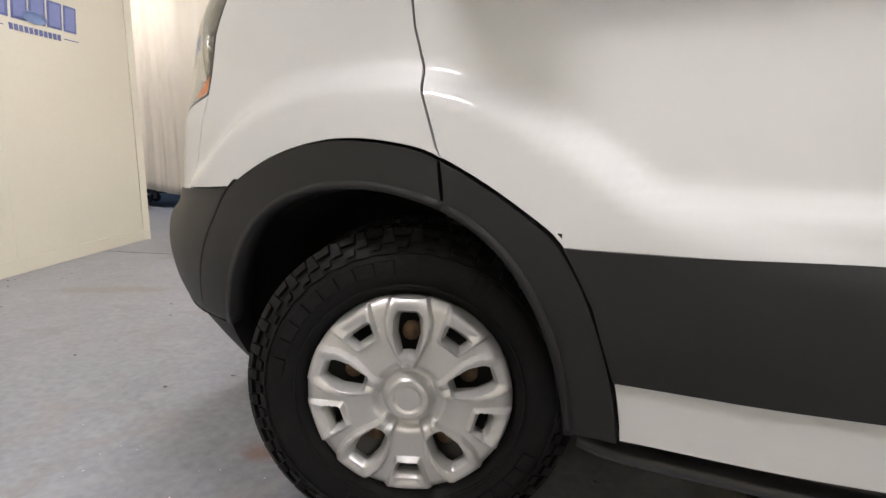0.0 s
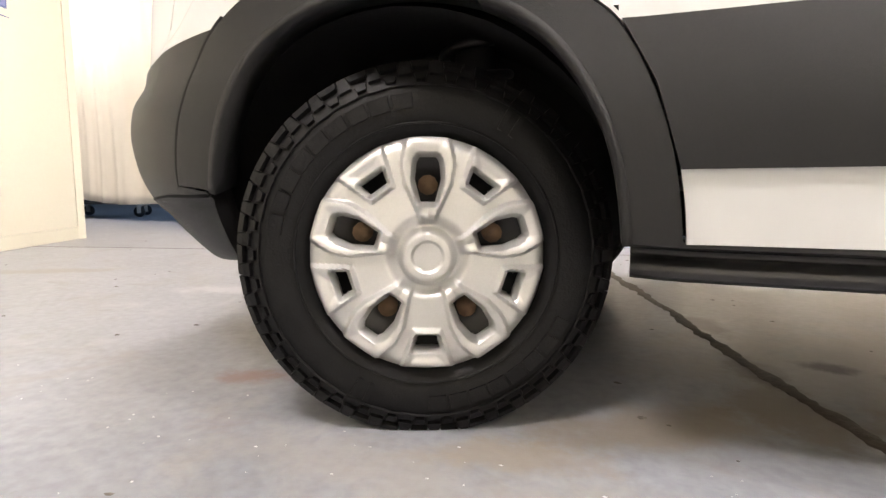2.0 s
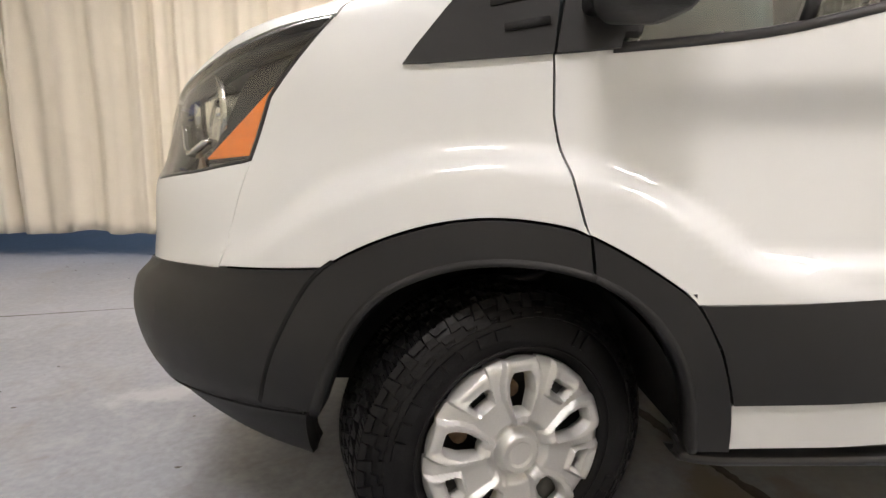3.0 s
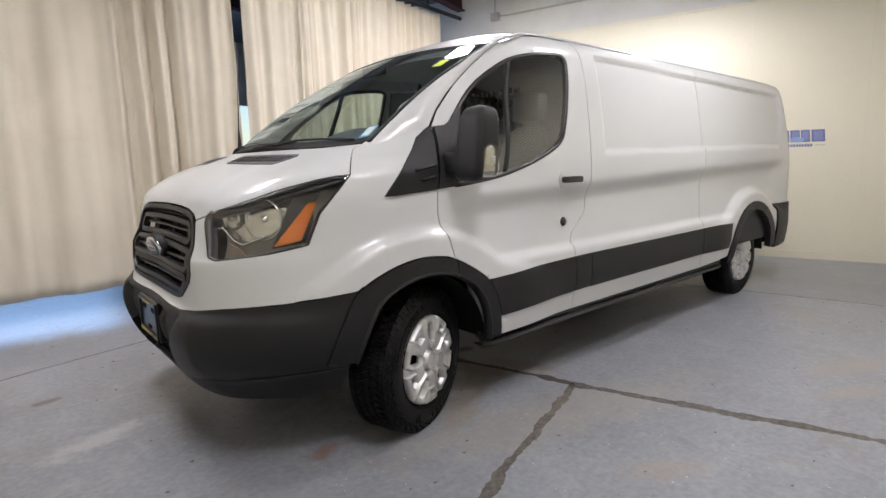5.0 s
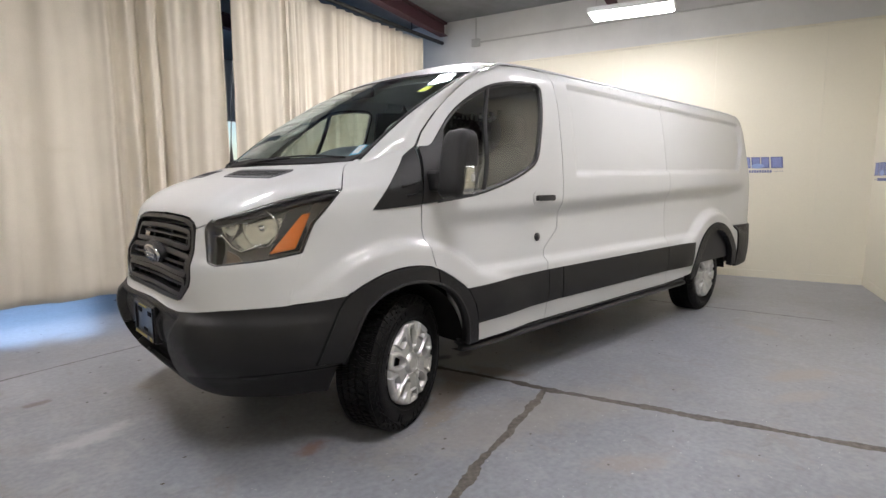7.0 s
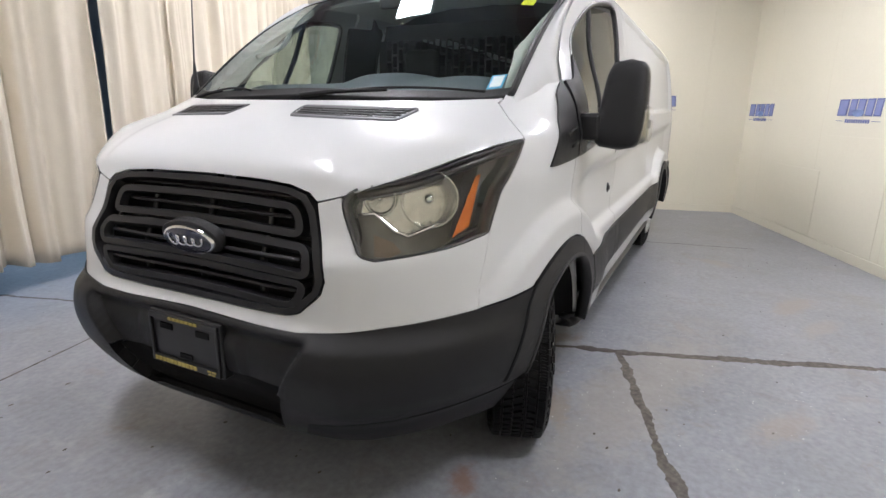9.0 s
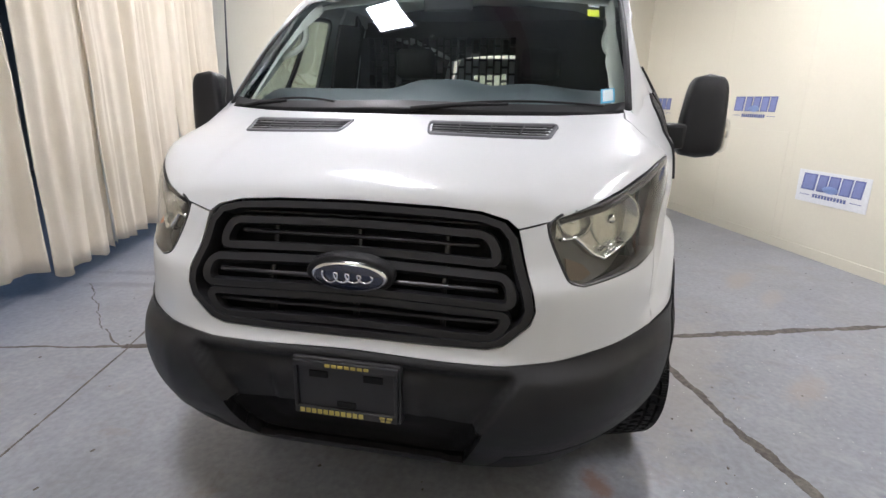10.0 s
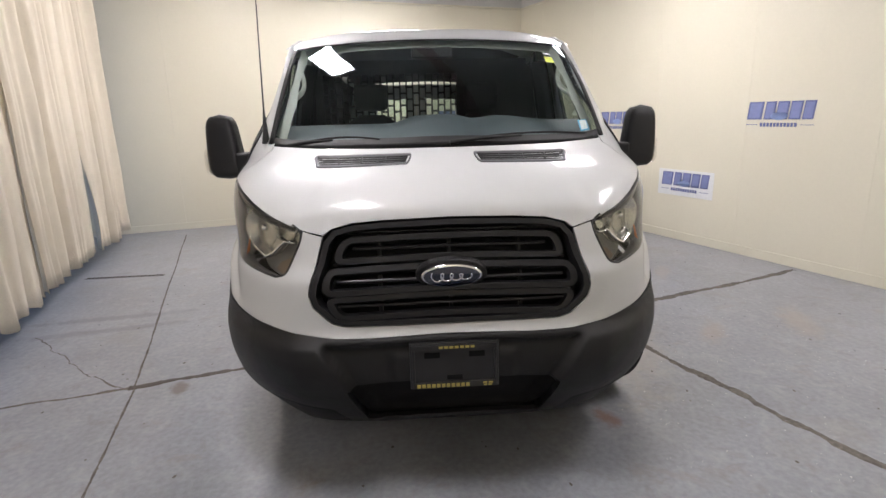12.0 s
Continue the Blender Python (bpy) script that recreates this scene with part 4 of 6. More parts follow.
part("bumper_lip", patch(thick_line(lip, True), body, 0.0165, 0.006, 0.02, broad), PLASTIC, van, "lower edge of the bumper under the air intake", True)
mouth = qz([("y", 0.56, 0.53), ("y", 0.0, 0.54), ("y", -0.56, 0.53), ("y", -0.54, 0.28), ("y", 0.0, 0.275), ("y", 0.54, 0.28)])
part("lower_intake", patch(thick_line(mouth, True), body, 0.015, -0.034, 0.0, broad), DARK, van, "black lower air intake", True)
part("intake_floor", grid_sheet(lambda u, v: Vector(body(q_nose(0.43 * u, 0.316), 0.316)) + Vector((0.004 + 0.13 * v, 0, 0)), span(-1, 1, 24), span(0, 1, 2), back=lambda u, v: Vector(body(q_nose(0.43 * u, 0.316), 0.316)) + Vector((0.004 + 0.13 * v, 0, -0.006))), DARK, van, "dark floor of the air intake", True)
both("valance", patch(inset(thick_line(qz([(-0.447, 0.447), (-0.452, 0.298), (-0.60, 0.283), ("y", -0.80, 0.283), ("y", -0.55, 0.290), ("y", -0.41, 0.302), ("y", -0.47, 0.385), ("y", -0.62, 0.412), ("y", -0.80, 0.428), (-0.62, 0.440)]), True), 0.001), body, 0.0165, 0.0075, 0.03), BLACK_LOW, label="smooth black lower valance of the bumper")

both("valance_seam", bar(thick_line(qz([("y", -0.76, 0.4255), ("y", -0.80, 0.4285), (-0.62, 0.4405), (-0.455, 0.4475)])), 0.007, 0.0085, 0.02), DARK, label="dark seam above the bumper valance")

# grille
g_half = qz(GRILLE)
g_full = g_half + [(-math.pi - a, b) for a, b in reversed(g_half)][1:-1]
grille = part("grille", patch(thick_line(g_full, True), body, 0.03, -0.075, 0.0), DARK, van, "black grille with three looped double bars", True)
part("surround", bar(thick_line(inset(g_full, 0.013), True), 0.026, 0.003, 0.05, True), GRILLE_BLACK, grille, "dark grey grille surround", True).data.set_sharp_from_angle(angle=radians(30))


def loop(half_wide, half_low, top, low, r=0.03):
    pts = [("y", half_wide, top), ("y", -half_wide, top), ("y", -half_low, low), ("y", half_low, low)]
    flat = [(p[1], p[2]) for p in pts]
    fine = thick_line(round_corners(flat, r), True, 0.025)
    return [(q_nose(y, z + 0.012 * (1 - (y / 0.5) ** 2)), z + 0.012 * (1 - (y / 0.5) ** 2)) for y, z in fine]


for hw, hl, top, low in ((0.400, 0.432, 1.034, 0.958), (0.462, 0.478, 0.928, 0.846), (0.470, 0.428, 0.822, 0.748)):
    part("loop_bar", bar(loop(hw, hl, top, low, 0.045), 0.029, -0.006, 0.028, True), GRILLE_BLACK, grille, smooth=True).data.set_sharp_from_angle(angle=radians(30))
    zm = (top + low) / 2 + 0.012
    part("slat", bar([(q_nose(y, zm), zm) for y in span(hw - 0.03, -hw + 0.03, 36)], 0.013, -0.022, 0.02), GLOSS_BLACK, grille, smooth=True)
for z in (1.070, 0.955, 0.850, 0.738):
    part("slat", bar([(q_nose(y, z), z) for y in span(0.45, -0.45, 36)], 0.010, -0.035, 0.02), GLOSS_BLACK, grille, smooth=True)
for y in (-0.27, 0.0, 0.27):
    part("rib", bar([(q_nose(y, z), z) for z in span(0.735, 1.085, 10)], 0.012, -0.045, 0.02), GLOSS_BLACK, grille, smooth=True)

# emblem: a blue oval in a chrome rim with a plain script-like stroke
EM_Z, EM_X = 0.905, body(-math.pi / 2, 0.905)[0] - 0.002
emblem = part("emblem", bmesh.new(), CHROME, van, "blue oval badge with a chrome rim")
tilt_em = pose(EM_X, 0, EM_Z, 0, -14, 0)


def oval(a, b, x0, x1, steps=40):
    bm = bmesh.new()
    rings = [[bm.verts.new(tilt_em @ Vector((x, a * s * math.cos(t), b * s * math.sin(t)))) for t in span(0, 2 * math.pi, steps)[:-1]] for s, x in ((1.0, x0), (1.0, x1 + 0.004), (0.95, x1))]
    for r, q in zip(rings, rings[1:]):
        for k in range(steps):
            bm.faces.new((r[k], r[(k + 1) % steps], q[(k + 1) % steps], q[k]))
    bm.faces.new(rings[-1])
    bmesh.ops.recalc_face_normals(bm, faces=bm.faces)
    return bm


part("backing", oval(0.135, 0.064, 0.03, -0.004), PLASTIC, emblem, "dark oval backing", True)
part("rim", oval(0.116, 0.050, 0.0, -0.014), CHROME, emblem, "chrome rim", True)
part("field", oval(0.107, 0.043, -0.012, -0.0175), BLUE, emblem, "dark blue enamel field", True)
stroke = [tilt_em @ Vector((-0.019, 0.072 - 0.142 * t + 0.013 * math.sin(8 * math.pi * t), (0.019 - 0.008 * t) * math.cos(8 * math.pi * t))) for t in span(0, 1, 64)]
part("script", tube(stroke, 0.0036, 6), CHROME, emblem, "chrome scroll", True)

# headlamps
lamp_poly = qz(HEAD_LOW + HEAD_REAR[1:] + HEAD_TOP[1:] + HEAD_IN[1:-1])
lamp_poly = thick_line(round_corners(lamp_poly, 0.012), True)


def headlamp(side):
    flipit = (lambda bm: mirrored(bm)) if side > 0 else (lambda bm: bm)
    unit = part("headlamp", flipit(patch(lamp_poly, body, 0.03, -0.10, 0.0)), BEZEL, van, "clear headlamp with chrome reflectors and an amber corner", True)
    lens = part("lens", flipit(patch(inset(lamp_poly, 0.004), body, 0.02, 0.001, 0.0)), LENS, unit, "clear polycarbonate lens", True)
    lens.visible_shadow = False
    part("gasket", flipit(bar(inset(lamp_poly, 0.003), 0.010, 0.0, 0.05, True)), GLOSS_BLACK, unit, "black gasket", True)
    top = [(q_side(*p), p[1] - 0.018) if p[0] != "y" else (q_nose(p[1], p[2]), p[2] - 0.016) for p in HEAD_TOP]
    part("brow", flipit(bar(thick_line(top), 0.022, -0.012, 0.03)), GLOSS_BLACK, unit, "black upper brow", True)
    # the amber lamp and its dark surround face sideways behind the lens
    def sideways(points, y):
        bm = bmesh.new()
        bm.faces.new([bm.verts.new((a, y, b)) for a, b in round_corners(points, 0.008)])
        bmesh.ops.solidify(bm, geom=list(bm.faces), thickness=0.01)
        bmesh.ops.recalc_face_normals(bm, faces=bm.faces)
        return bm
    deep = body(q_side(-0.68, 0.96), 0.96)[1] + 0.010
    part("indicator", flipit(sideways([(-0.520, 1.120), (-0.478, 1.124), (-0.560, 0.968), (-0.682, 0.954)], deep)), AMBER, unit, "amber side indicator")
    part("mask", flipit(sideways([(-0.685, 0.945), (-0.59, 1.125), (-0.52, 1.19), (-0.385, 1.222), (-0.43, 1.10), (-0.50, 0.958)], deep + 0.013)), GLOSS_BLACK, unit, "black surround of the side indicator")
    shine = qz([("y", -0.592, 1.028), ("y", -0.645, 1.034), ("y", -0.70, 0.984), ("y", -0.735, 0.967), ("y", -0.80, 0.992), ("y", -0.845, 1.06), ("y", -0.835, 1.12), ("y", -0.76, 1.115), ("y", -0.66, 1.10), ("y", -0.592, 1.085)])
    part("reflector", flipit(patch(thick_line(shine, True, 0.02), body, 0.02, -0.062, 0.004)), REFLECTOR, unit, "pale chrome reflector sheet", True)
    part("marker", flipit(skin([("y", -0.645, 0.975), ("y", -0.70, 0.955), ("y", -0.73, 0.935), ("y", -0.70, 0.925), ("y", -0.655, 0.930)], 0.0, -0.07, 0.01, 0.02)), MARKER, unit, "dull amber lower lamp", True)
    chrome = [("y", -0.60, 1.03), ("y", -0.645, 1.035), ("y", -0.70, 0.985), ("y", -0.735, 0.968), ("y", -0.80, 1.0)]
    part("blade", flipit(bar(thick_line(qz(chrome), False, 0.02), 0.010, -0.02, 0.03)), CHROME, unit, "thin chrome blade", True)
    for y, z, r in ((-0.772, 1.062, 0.080), (-0.655, 1.066, 0.042)):
        c = Vector(body(q_nose(y, z), z))
        bowl = lathe([(0.001, 0.075), (r * 0.35, 0.072), (r * 0.7, 0.05), (r, 0.0), (r + 0.006, -0.002), (r + 0.006, 0.012)], 32)
        bmesh.ops.transform(bowl, matrix=pose(c.x + 0.038, c.y + 0.022, c.z, 0, 0, -58 if r > 0.06 else -70), verts=bowl.verts)
        part("reflector", flipit(bowl), REFLECTOR, unit, "faceted chrome reflector bowl", True)
        bulb = lathe([(0.0, 0.0), (r * 0.16, 0.004), (r * 0.2, 0.04), (r * 0.2, 0.07)], 16)
        bmesh.ops.transform(bulb, matrix=pose(c.x + 0.042, c.y + 0.026, c.z, 0, 0, -58), verts=bulb.verts)
        part("bulb", flipit(bulb), CHROME, unit, "bulb shield", True)
    return unit


for side in (-1, 1):
    headlamp(side)

# wheel-arch trims
both("arch_trim", skin(OUT_F + IN_F[::-1], 0.004, 0.010, 0.04, 0.0165), PLASTIC, label="dark plastic wheel-arch trim")
both("arch_trim", skin(OUT_D + IN_D[::-1], 0.003, 0.009, 0.04, 0.0165), PLASTIC, label="dark plastic wheel-arch trim on the door")
both("arch_lip", bar(thick_line(qz(eased(IN_F))), 0.020, 0.014, 0.05), PLASTIC, label="rolled lip of the wheel-arch trim")
both("arch_lip", bar(thick_line(qz(eased(IN_D))), 0.020, 0.013, 0.05), PLASTIC, label="rolled lip of the wheel-arch trim")
RW = 3.75
R_OUT = [(RW + 0.545 * math.cos(t), 0.335 + 0.53 * math.sin(t)) for t in span(math.radians(176), math.radians(8), 26)]
R_IN = [(RW + 0.43 * math.cos(t), 0.335 + 0.455 * math.sin(t)) for t in span(math.radians(172), math.radians(8), 26)]
both("arch_trim", skin(R_OUT + R_IN[::-1], 0.0015, 0.012, 0.05), PLASTIC, label="dark plastic rear wheel-arch trim")

# doors
WINDOW = [(0.13, 1.42), (0.219, 1.502), (0.373, 1.636), (0.50, 1.725), (0.634, 1.796), (0.76, 1.83), (0.90, 1.848), (1.02, 1.855), (1.062, 1.840), (1.075, 1.805), (1.045, 1.63), (0.985, 1.442), (0.945, 1.378), (0.868, 1.332), (0.70, 1.268), (0.470, 1.208), (0.30, 1.182), (0.13, 1.165)]
WINDOW = smooth_line(WINDOW, 3)
FRAME = [(1.065, 0.392), (1.065, 0.825), (1.085, 0.855), (1.20, 0.945), (1.216, 0.975), (1.222, 1.34), (1.235, 1.70), (1.228, 1.915), (1.18, 1.955), (0.98, 1.958), (0.749, 1.938), (0.62, 1.893), (0.50, 1.824), (0.399, 1.748), (0.26, 1.635), (0.13, 1.513), (0.066, 1.436)]
door_l, door_r = both("front_door", skin([SEAM[-1]] + SEAM[-2::-1] + OUT_D[1:] + FRAME + WINDOW, 0.003, cell=0.0165), PAINT, label="white painted front door with a tinted window")
pair = (door_l, door_r)
both("shut_line", bar(thick_line(qz(FRAME[:7])), 0.03, -0.012, 0.02), DARK, label="dark shut line round the door")
glass = both("window", skin(WINDOW, -0.012, -0.012, 0.0, 0.03), DOOR_GLASS, pair, "green-tinted door glass")
for g in glass:
    g.visible_shadow = False
both("seal", bar(thick_line(qz(WINDOW)), 0.024, 0.002, 0.02), GLOSS_BLACK, pair, "black rubber window seal")
both("divider", bar([(q_side(0.645 - 0.163 * t, 1.80 - 0.585 * t), 1.80 - 0.585 * t) for t in span(0, 1, 14)], 0.026, -0.004, 0.02), BLACK_LOW, pair, "black window divider")
both("sail_panel", skin([(-0.243, 1.137), (0.020, 1.157), (0.052, 1.430), (-0.026, 1.378)], -0.004, 0.009, 0.02), PLASTIC, label="black triangular corner panel at the wing")
for a, b in (((-0.092, 1.237), (0.012, 1.258)), ((-0.066, 1.196), (0.014, 1.210))):
    both("ridge", bar(thick_line(qz([a, b])), 0.017, 0.0135, 0.012), PLASTIC, label="pressed ridge on the corner panel")
both("corner_panel", skin([(0.029, 1.156), (0.14, 1.166), (0.195, 1.40), (0.262, 1.545), (0.16, 1.455), (0.125, 1.436), (0.078, 1.432)], -0.002, 0.010, 0.03), PLASTIC, pair, "black mirror mounting panel")
both("cladding", skin([(0.314, 0.699), (1.066, 0.714), (1.062, 0.505), (0.402, 0.494), (0.364, 0.610)], 0.0015, 0.010, 0.02), PLASTIC, pair, "dark plastic door cladding")


def skin_box(x0, x1, z0, z1, lift, depth, r=0.006):
    """A rounded block on the skin."""
    return skin([(x0, z0), (x1, z0), (x1, z1), (x0, z1)], 0.0, lift, depth, 0.01, r)


both("handle", skin_box(0.905, 1.072, 1.146, 1.180, 0.048, 0.024, 0.014), GLOSS_BLACK, pair, "black pull handle")
both("handle_mount", skin_box(1.03, 1.068, 1.146, 1.18, 0.04, 0.05, 0.012), GLOSS_BLACK, pair)
both("handle_cup", skin([(0.97 + 0.062 * math.cos(t), 1.163 + 0.050 * math.sin(t)) for t in span(0, 2 * math.pi, 24)[:-1]], 0.0, 0.004, 0.006, 0.01), PAINT, pair, "white recessed cup behind the handle")
lock = lathe([(0.0, -0.012), (0.012, -0.012), (0.014, -0.008), (0.024, -0.006), (0.028, 0.0), (0.028, 0.02)], 24)
bmesh.ops.transform(lock, matrix=Matrix.Translation(Vector(body(q_side(1.005, 0.918), 0.918))), verts=lock.verts)
both("lock", lock, GLOSS_BLACK, pair, "black round door lock")

# sides behind the doors
both("side_panel", skin([(1.065, 0.392), (1.065, 0.825), (1.085, 0.855), (1.20, 0.945), (1.218, 0.975), (1.224, 1.34), (1.235, 1.70), (1.228, 1.915), (1.18, 1.955), (1.17, 1.965), (2.755, 1.96), (2.755, 0.392)], 0.002, cell=0.0165), PAINT, label="white painted cargo side panel with a pressed recess")
r_arch = [p for p in R_OUT if p[1] > 0.392]
both("rear_quarter", skin([(2.755, 0.392), (2.755, 1.96), (4.74, 1.94), (4.80, 1.5), (4.84, 0.80), (4.30, 0.80)] + [p for p in reversed(r_arch)] , 0.002, cell=0.0165), PAINT, label="white painted rear quarter panel")
for x0, x1, x2, x3 in ((1.066, 1.218, 1.218, 1.066), (1.224, 2.752, 2.752, 1.224), (2.758, 3.238, 3.196, 2.758)):
    both("cladding", skin([(x0, 0.714), (x1, 0.714), (x2, 0.508), (x3, 0.506)], 0.0015, 0.010, 0.02), PLASTIC, label="dark plastic side cladding")
both("rear_bumper", skin([(4.295, 0.80), (4.84, 0.80), (4.84, 0.40), (4.29, 0.38)], 0.0015, 0.016, 0.05), PLASTIC, label="dark plastic rear bumper corner")
SILL = [(-0.006, 0.391), (0.000, 0.388), (0.000, 0.378), (-0.018, 0.374), (-0.020, 0.364), (-0.004, 0.360), (0.008, 0.352), (0.011, 0.343), (0.006, 0.333), (-0.008, 0.326), (-0.05, 0.324)]


def sill(u, v):
    """The black step below the doors: u along it, v down its rounded section."""
    x = 0.345 + 2.875 * u
    k = min(int(v * (len(SILL) - 1)), len(SILL) - 2)
    f = v * (len(SILL) - 1) - k
    out, z = (SILL[k][i] + (SILL[k + 1][i] - SILL[k][i]) * f for i in (0, 1))
    end = min(1.0, min(u, 1 - u) / 0.02)
    return x, -(0.992 - 0.02 * (1 - end) + out), z


both("side_step", grid_sheet(sill, span(0, 1, 70), span(0, 1, 30), back=lambda u, v: Vector(sill(u, v)) + Vector((0, 0.045, 0))), GLOSS_BLACK, label="glossy black sill step with a rounded edge")


def rear_skin(u, v):
    return 4.80 + 0.035 * (1 - (v - 0.42) / 1.5), u, v


for s in (-1, 1):
    lo_y, hi_y = (0.004, 0.84)
    win = [(0.13, 1.20), (0.56, 1.20), (0.54, 1.70), (0.13, 1.72)]
    door = [(lo_y, 0.42), (lo_y, 1.90), (0.72, 1.90), (hi_y, 1.6), (hi_y + 0.02, 0.42), (0.56, 0.42)] + win[1::1] + [win[0], (0.13, 0.42)]
    bm = patch(thick_line([(s * a, b) for a, b in door], True, 0.06), rear_skin, 0.06, 0.0, 0.02)
    rd = part("rear_door", bm, PAINT, van, "white rear door with a window", True)
    part("lower_skin", patch(thick_line([(s * a, b) for a, b in ((0.128, 0.42), (0.562, 0.42), (0.562, 1.205), (0.128, 1.205))], True, 0.06), rear_skin, 0.06, 0.001, 0.0), PAINT, rd, "", True)
    pane = part("window", patch([(s * a, b) for a, b in win], rear_skin, 0.08, -0.006, 0.0), DOOR_GLASS, rd, "rear door glass", True)
    pane.visible_shadow = False
for s in (-1, 1):
    part("tail_lamp", box(4.70, 4.84, s * 0.86 - 0.045, s * 0.86 + 0.045, 0.95, 1.45, 0.02), RED, van, "tall red tail lamp")

# windscreen, pillars and roof
WS_LOW = curve([(0.0, -0.43), (0.4, -0.372), (0.65, -0.288), (0.825, -0.212)])
WS_LOW_Z = curve([(0.0, 1.346), (0.5, 1.338), (0.7, 1.340), (0.825, 1.360)])


def screen_top(a):
    """Where the top edge of the glass lies, curling back towards its corners."""
    return 0.50 + 0.06 * a * a + 0.045 * a ** 6


def screen(u, v):
    """The windscreen: u from -1 to 1 across, v from 0 at the cowl to 1 at the roof."""
    w = 0.825 + (0.822 - 0.825) * v
    y = u * w
    a = abs(u) * 0.825
    x0, z0 = WS_LOW(a), WS_LOW_Z(a)
    x1, z1 = screen_top(abs(u)), 1.922 - 0.036 * u * u
    bow = 0.035 * math.sin(math.pi * v)
    return x0 + (x1 - x0) * v - bow * 0.5, y, z0 + (z1 - z0) * v + bow


ws = part("windscreen", grid_sheet(screen, span(-1, 1, 40), span(0, 1, 24)), SCREEN_GLASS, van, "large raked windscreen with a black border", True)
ws.visible_shadow = False
for name, pts in (("border", [(u, 0.012 + 0.02 * 1) for u in span(-0.97, 0.97, 40)]), ("border", [(u, 0.983) for u in span(-0.97, 0.97, 40)]), ("border", [(-0.983, v) for v in span(0.02, 0.97, 20)]), ("border", [(0.983, v) for v in span(0.02, 0.97, 20)])):
    wide = 0.075 if pts[0][1] < 0.1 and pts[-1][1] < 0.1 else (0.018 if pts[0][1] > 0.9 else 0.032)
    part(name, bar(pts, wide, 0.002, 0.004, f=screen), BLACK_LOW, ws, "black printed glass border", True)


def pillar(t, s):
    """The windscreen pillar: t up, s from the glass to the wing and the door seam."""
    line = [(-0.238, 1.366), (-0.20, 1.388), (-0.10, 1.418), (0.0, 1.458), (0.062, 1.444), (0.13, 1.522), (0.26, 1.643), (0.399, 1.756), (0.50, 1.831), (0.62, 1.900), (0.70, 1.928)]
    x = -0.238 + 0.938 * t
    i = max(k for k in range(len(line) - 1) if line[k][0] <= x + 1e-9)
    f = (x - line[i][0]) / (line[i + 1][0] - line[i][0])
    z = line[i][1] + (line[i + 1][1] - line[i][1]) * f
    a = Vector(screen(-1, t))
    z -= 0.030 * (1 - step(0.03, 0.07, x)) + 0.005
    b = Vector(body(q_side(x, z), z)) + Vector((0, 0.004, 0))
    p = a.lerp(b, s)
    return p + Vector((-0.35, -0.55, 0.5)) * 0.028 * math.sin(math.pi * s) * min(1.0, 2.2 * t)


both("pillar", grid_sheet(pillar, span(0, 1, 30), span(0, 1, 10)), PAINT, label="white painted windscreen pillar")
ROOF_C = curve([(0.45, 1.905), (0.52, 1.940), (0.62, 1.978), (0.75, 2.008), (0.95, 2.034), (1.4, 2.055), (2.6, 2.056), (4.0, 2.03), (4.6, 1.995), (4.8, 1.935)])
ROOF_E = curve([(0.45, 1.885), (0.62, 1.915), (0.8, 1.945), (1.1, 1.963), (1.4, 1.966), (2.8, 1.958), (4.4, 1.942), (4.8, 1.885)])


def roof(u, v):
    a = abs(u)
    x0 = screen_top(min(1, a / 0.92))
    x = x0 + (4.79 - x0) * v
    e = ROOF_E(x)
    w = WIDE(e) * (1 - 0.18 * max(0, (x - 4.4) / 0.4) ** 3)
    z = e + (ROOF_C(x) - e) * (1 - a ** 3.0)
    front = 1.922 - 0.036 * min(1.0, abs(u) * w / 0.822) ** 2
    f = min(1.0, (x - x0) / 0.22)
    z = front + (z - front) * f * (2 - f)
    if 1.3 < x < 4.5 and a < 0.86:
        z += 0.008 * max(0.0, math.cos(u * 17)) ** 2 * step(1.3, 1.5, x) * (1 - step(4.2, 4.5, x))
    return x, u * w, z


part("roof", grid_sheet(roof, span(-1, 1, 60), [k ** 1.25 for k in span(0, 1, 90)]), PAINT, van, "white ribbed steel roof", True)
both("drip_rail", tube([Vector(roof(-0.965, v)) + Vector((0, 0, 0.006)) for v in span(0.02, 0.99, 50)], 0.006, 6), PAINT, label="roof gutter line")
fin = bmesh.new()
add_box(fin, -0.03, 0.04, -0.014, 0.014, -0.03, 0.012, 0.01, m=pose(1.02, -0.60, 1.995, 0, 6, 0))
part("roof_antenna", fin, GLOSS_BLACK, van, "small black roof antenna base", True)

# ---- wheels ----
TYRE_R = 0.350


def tyre_mesh():
    prof = [(0.200, -0.075), (0.212, -0.088), (0.222, -0.104), (0.238, -0.114), (0.262, -0.1195), (0.285, -0.119), (0.300, -0.115), (0.318, -0.105), (0.330, -0.098), (0.336, -0.088), (0.340, -0.04)]
    prof = prof + [(r, -a) for r, a in reversed(prof)]
    bm = lathe(prof, 96)
    # raised and sunk bands of the sidewall
    for r, lift in ((0.238, 0.003), (0.304, 0.002)):
        ring = []
        for k in range(72):
            t = 2 * math.pi * k / 72
            ring.append((r * math.cos(t), -0.1165 - lift if r < 0.28 else -0.1135 - lift, r * math.sin(t)))
        add_tube(bm, ring, 0.0022, 6, True)
    bmesh.ops.recalc_face_normals(bm, faces=bm.faces)
    return bm


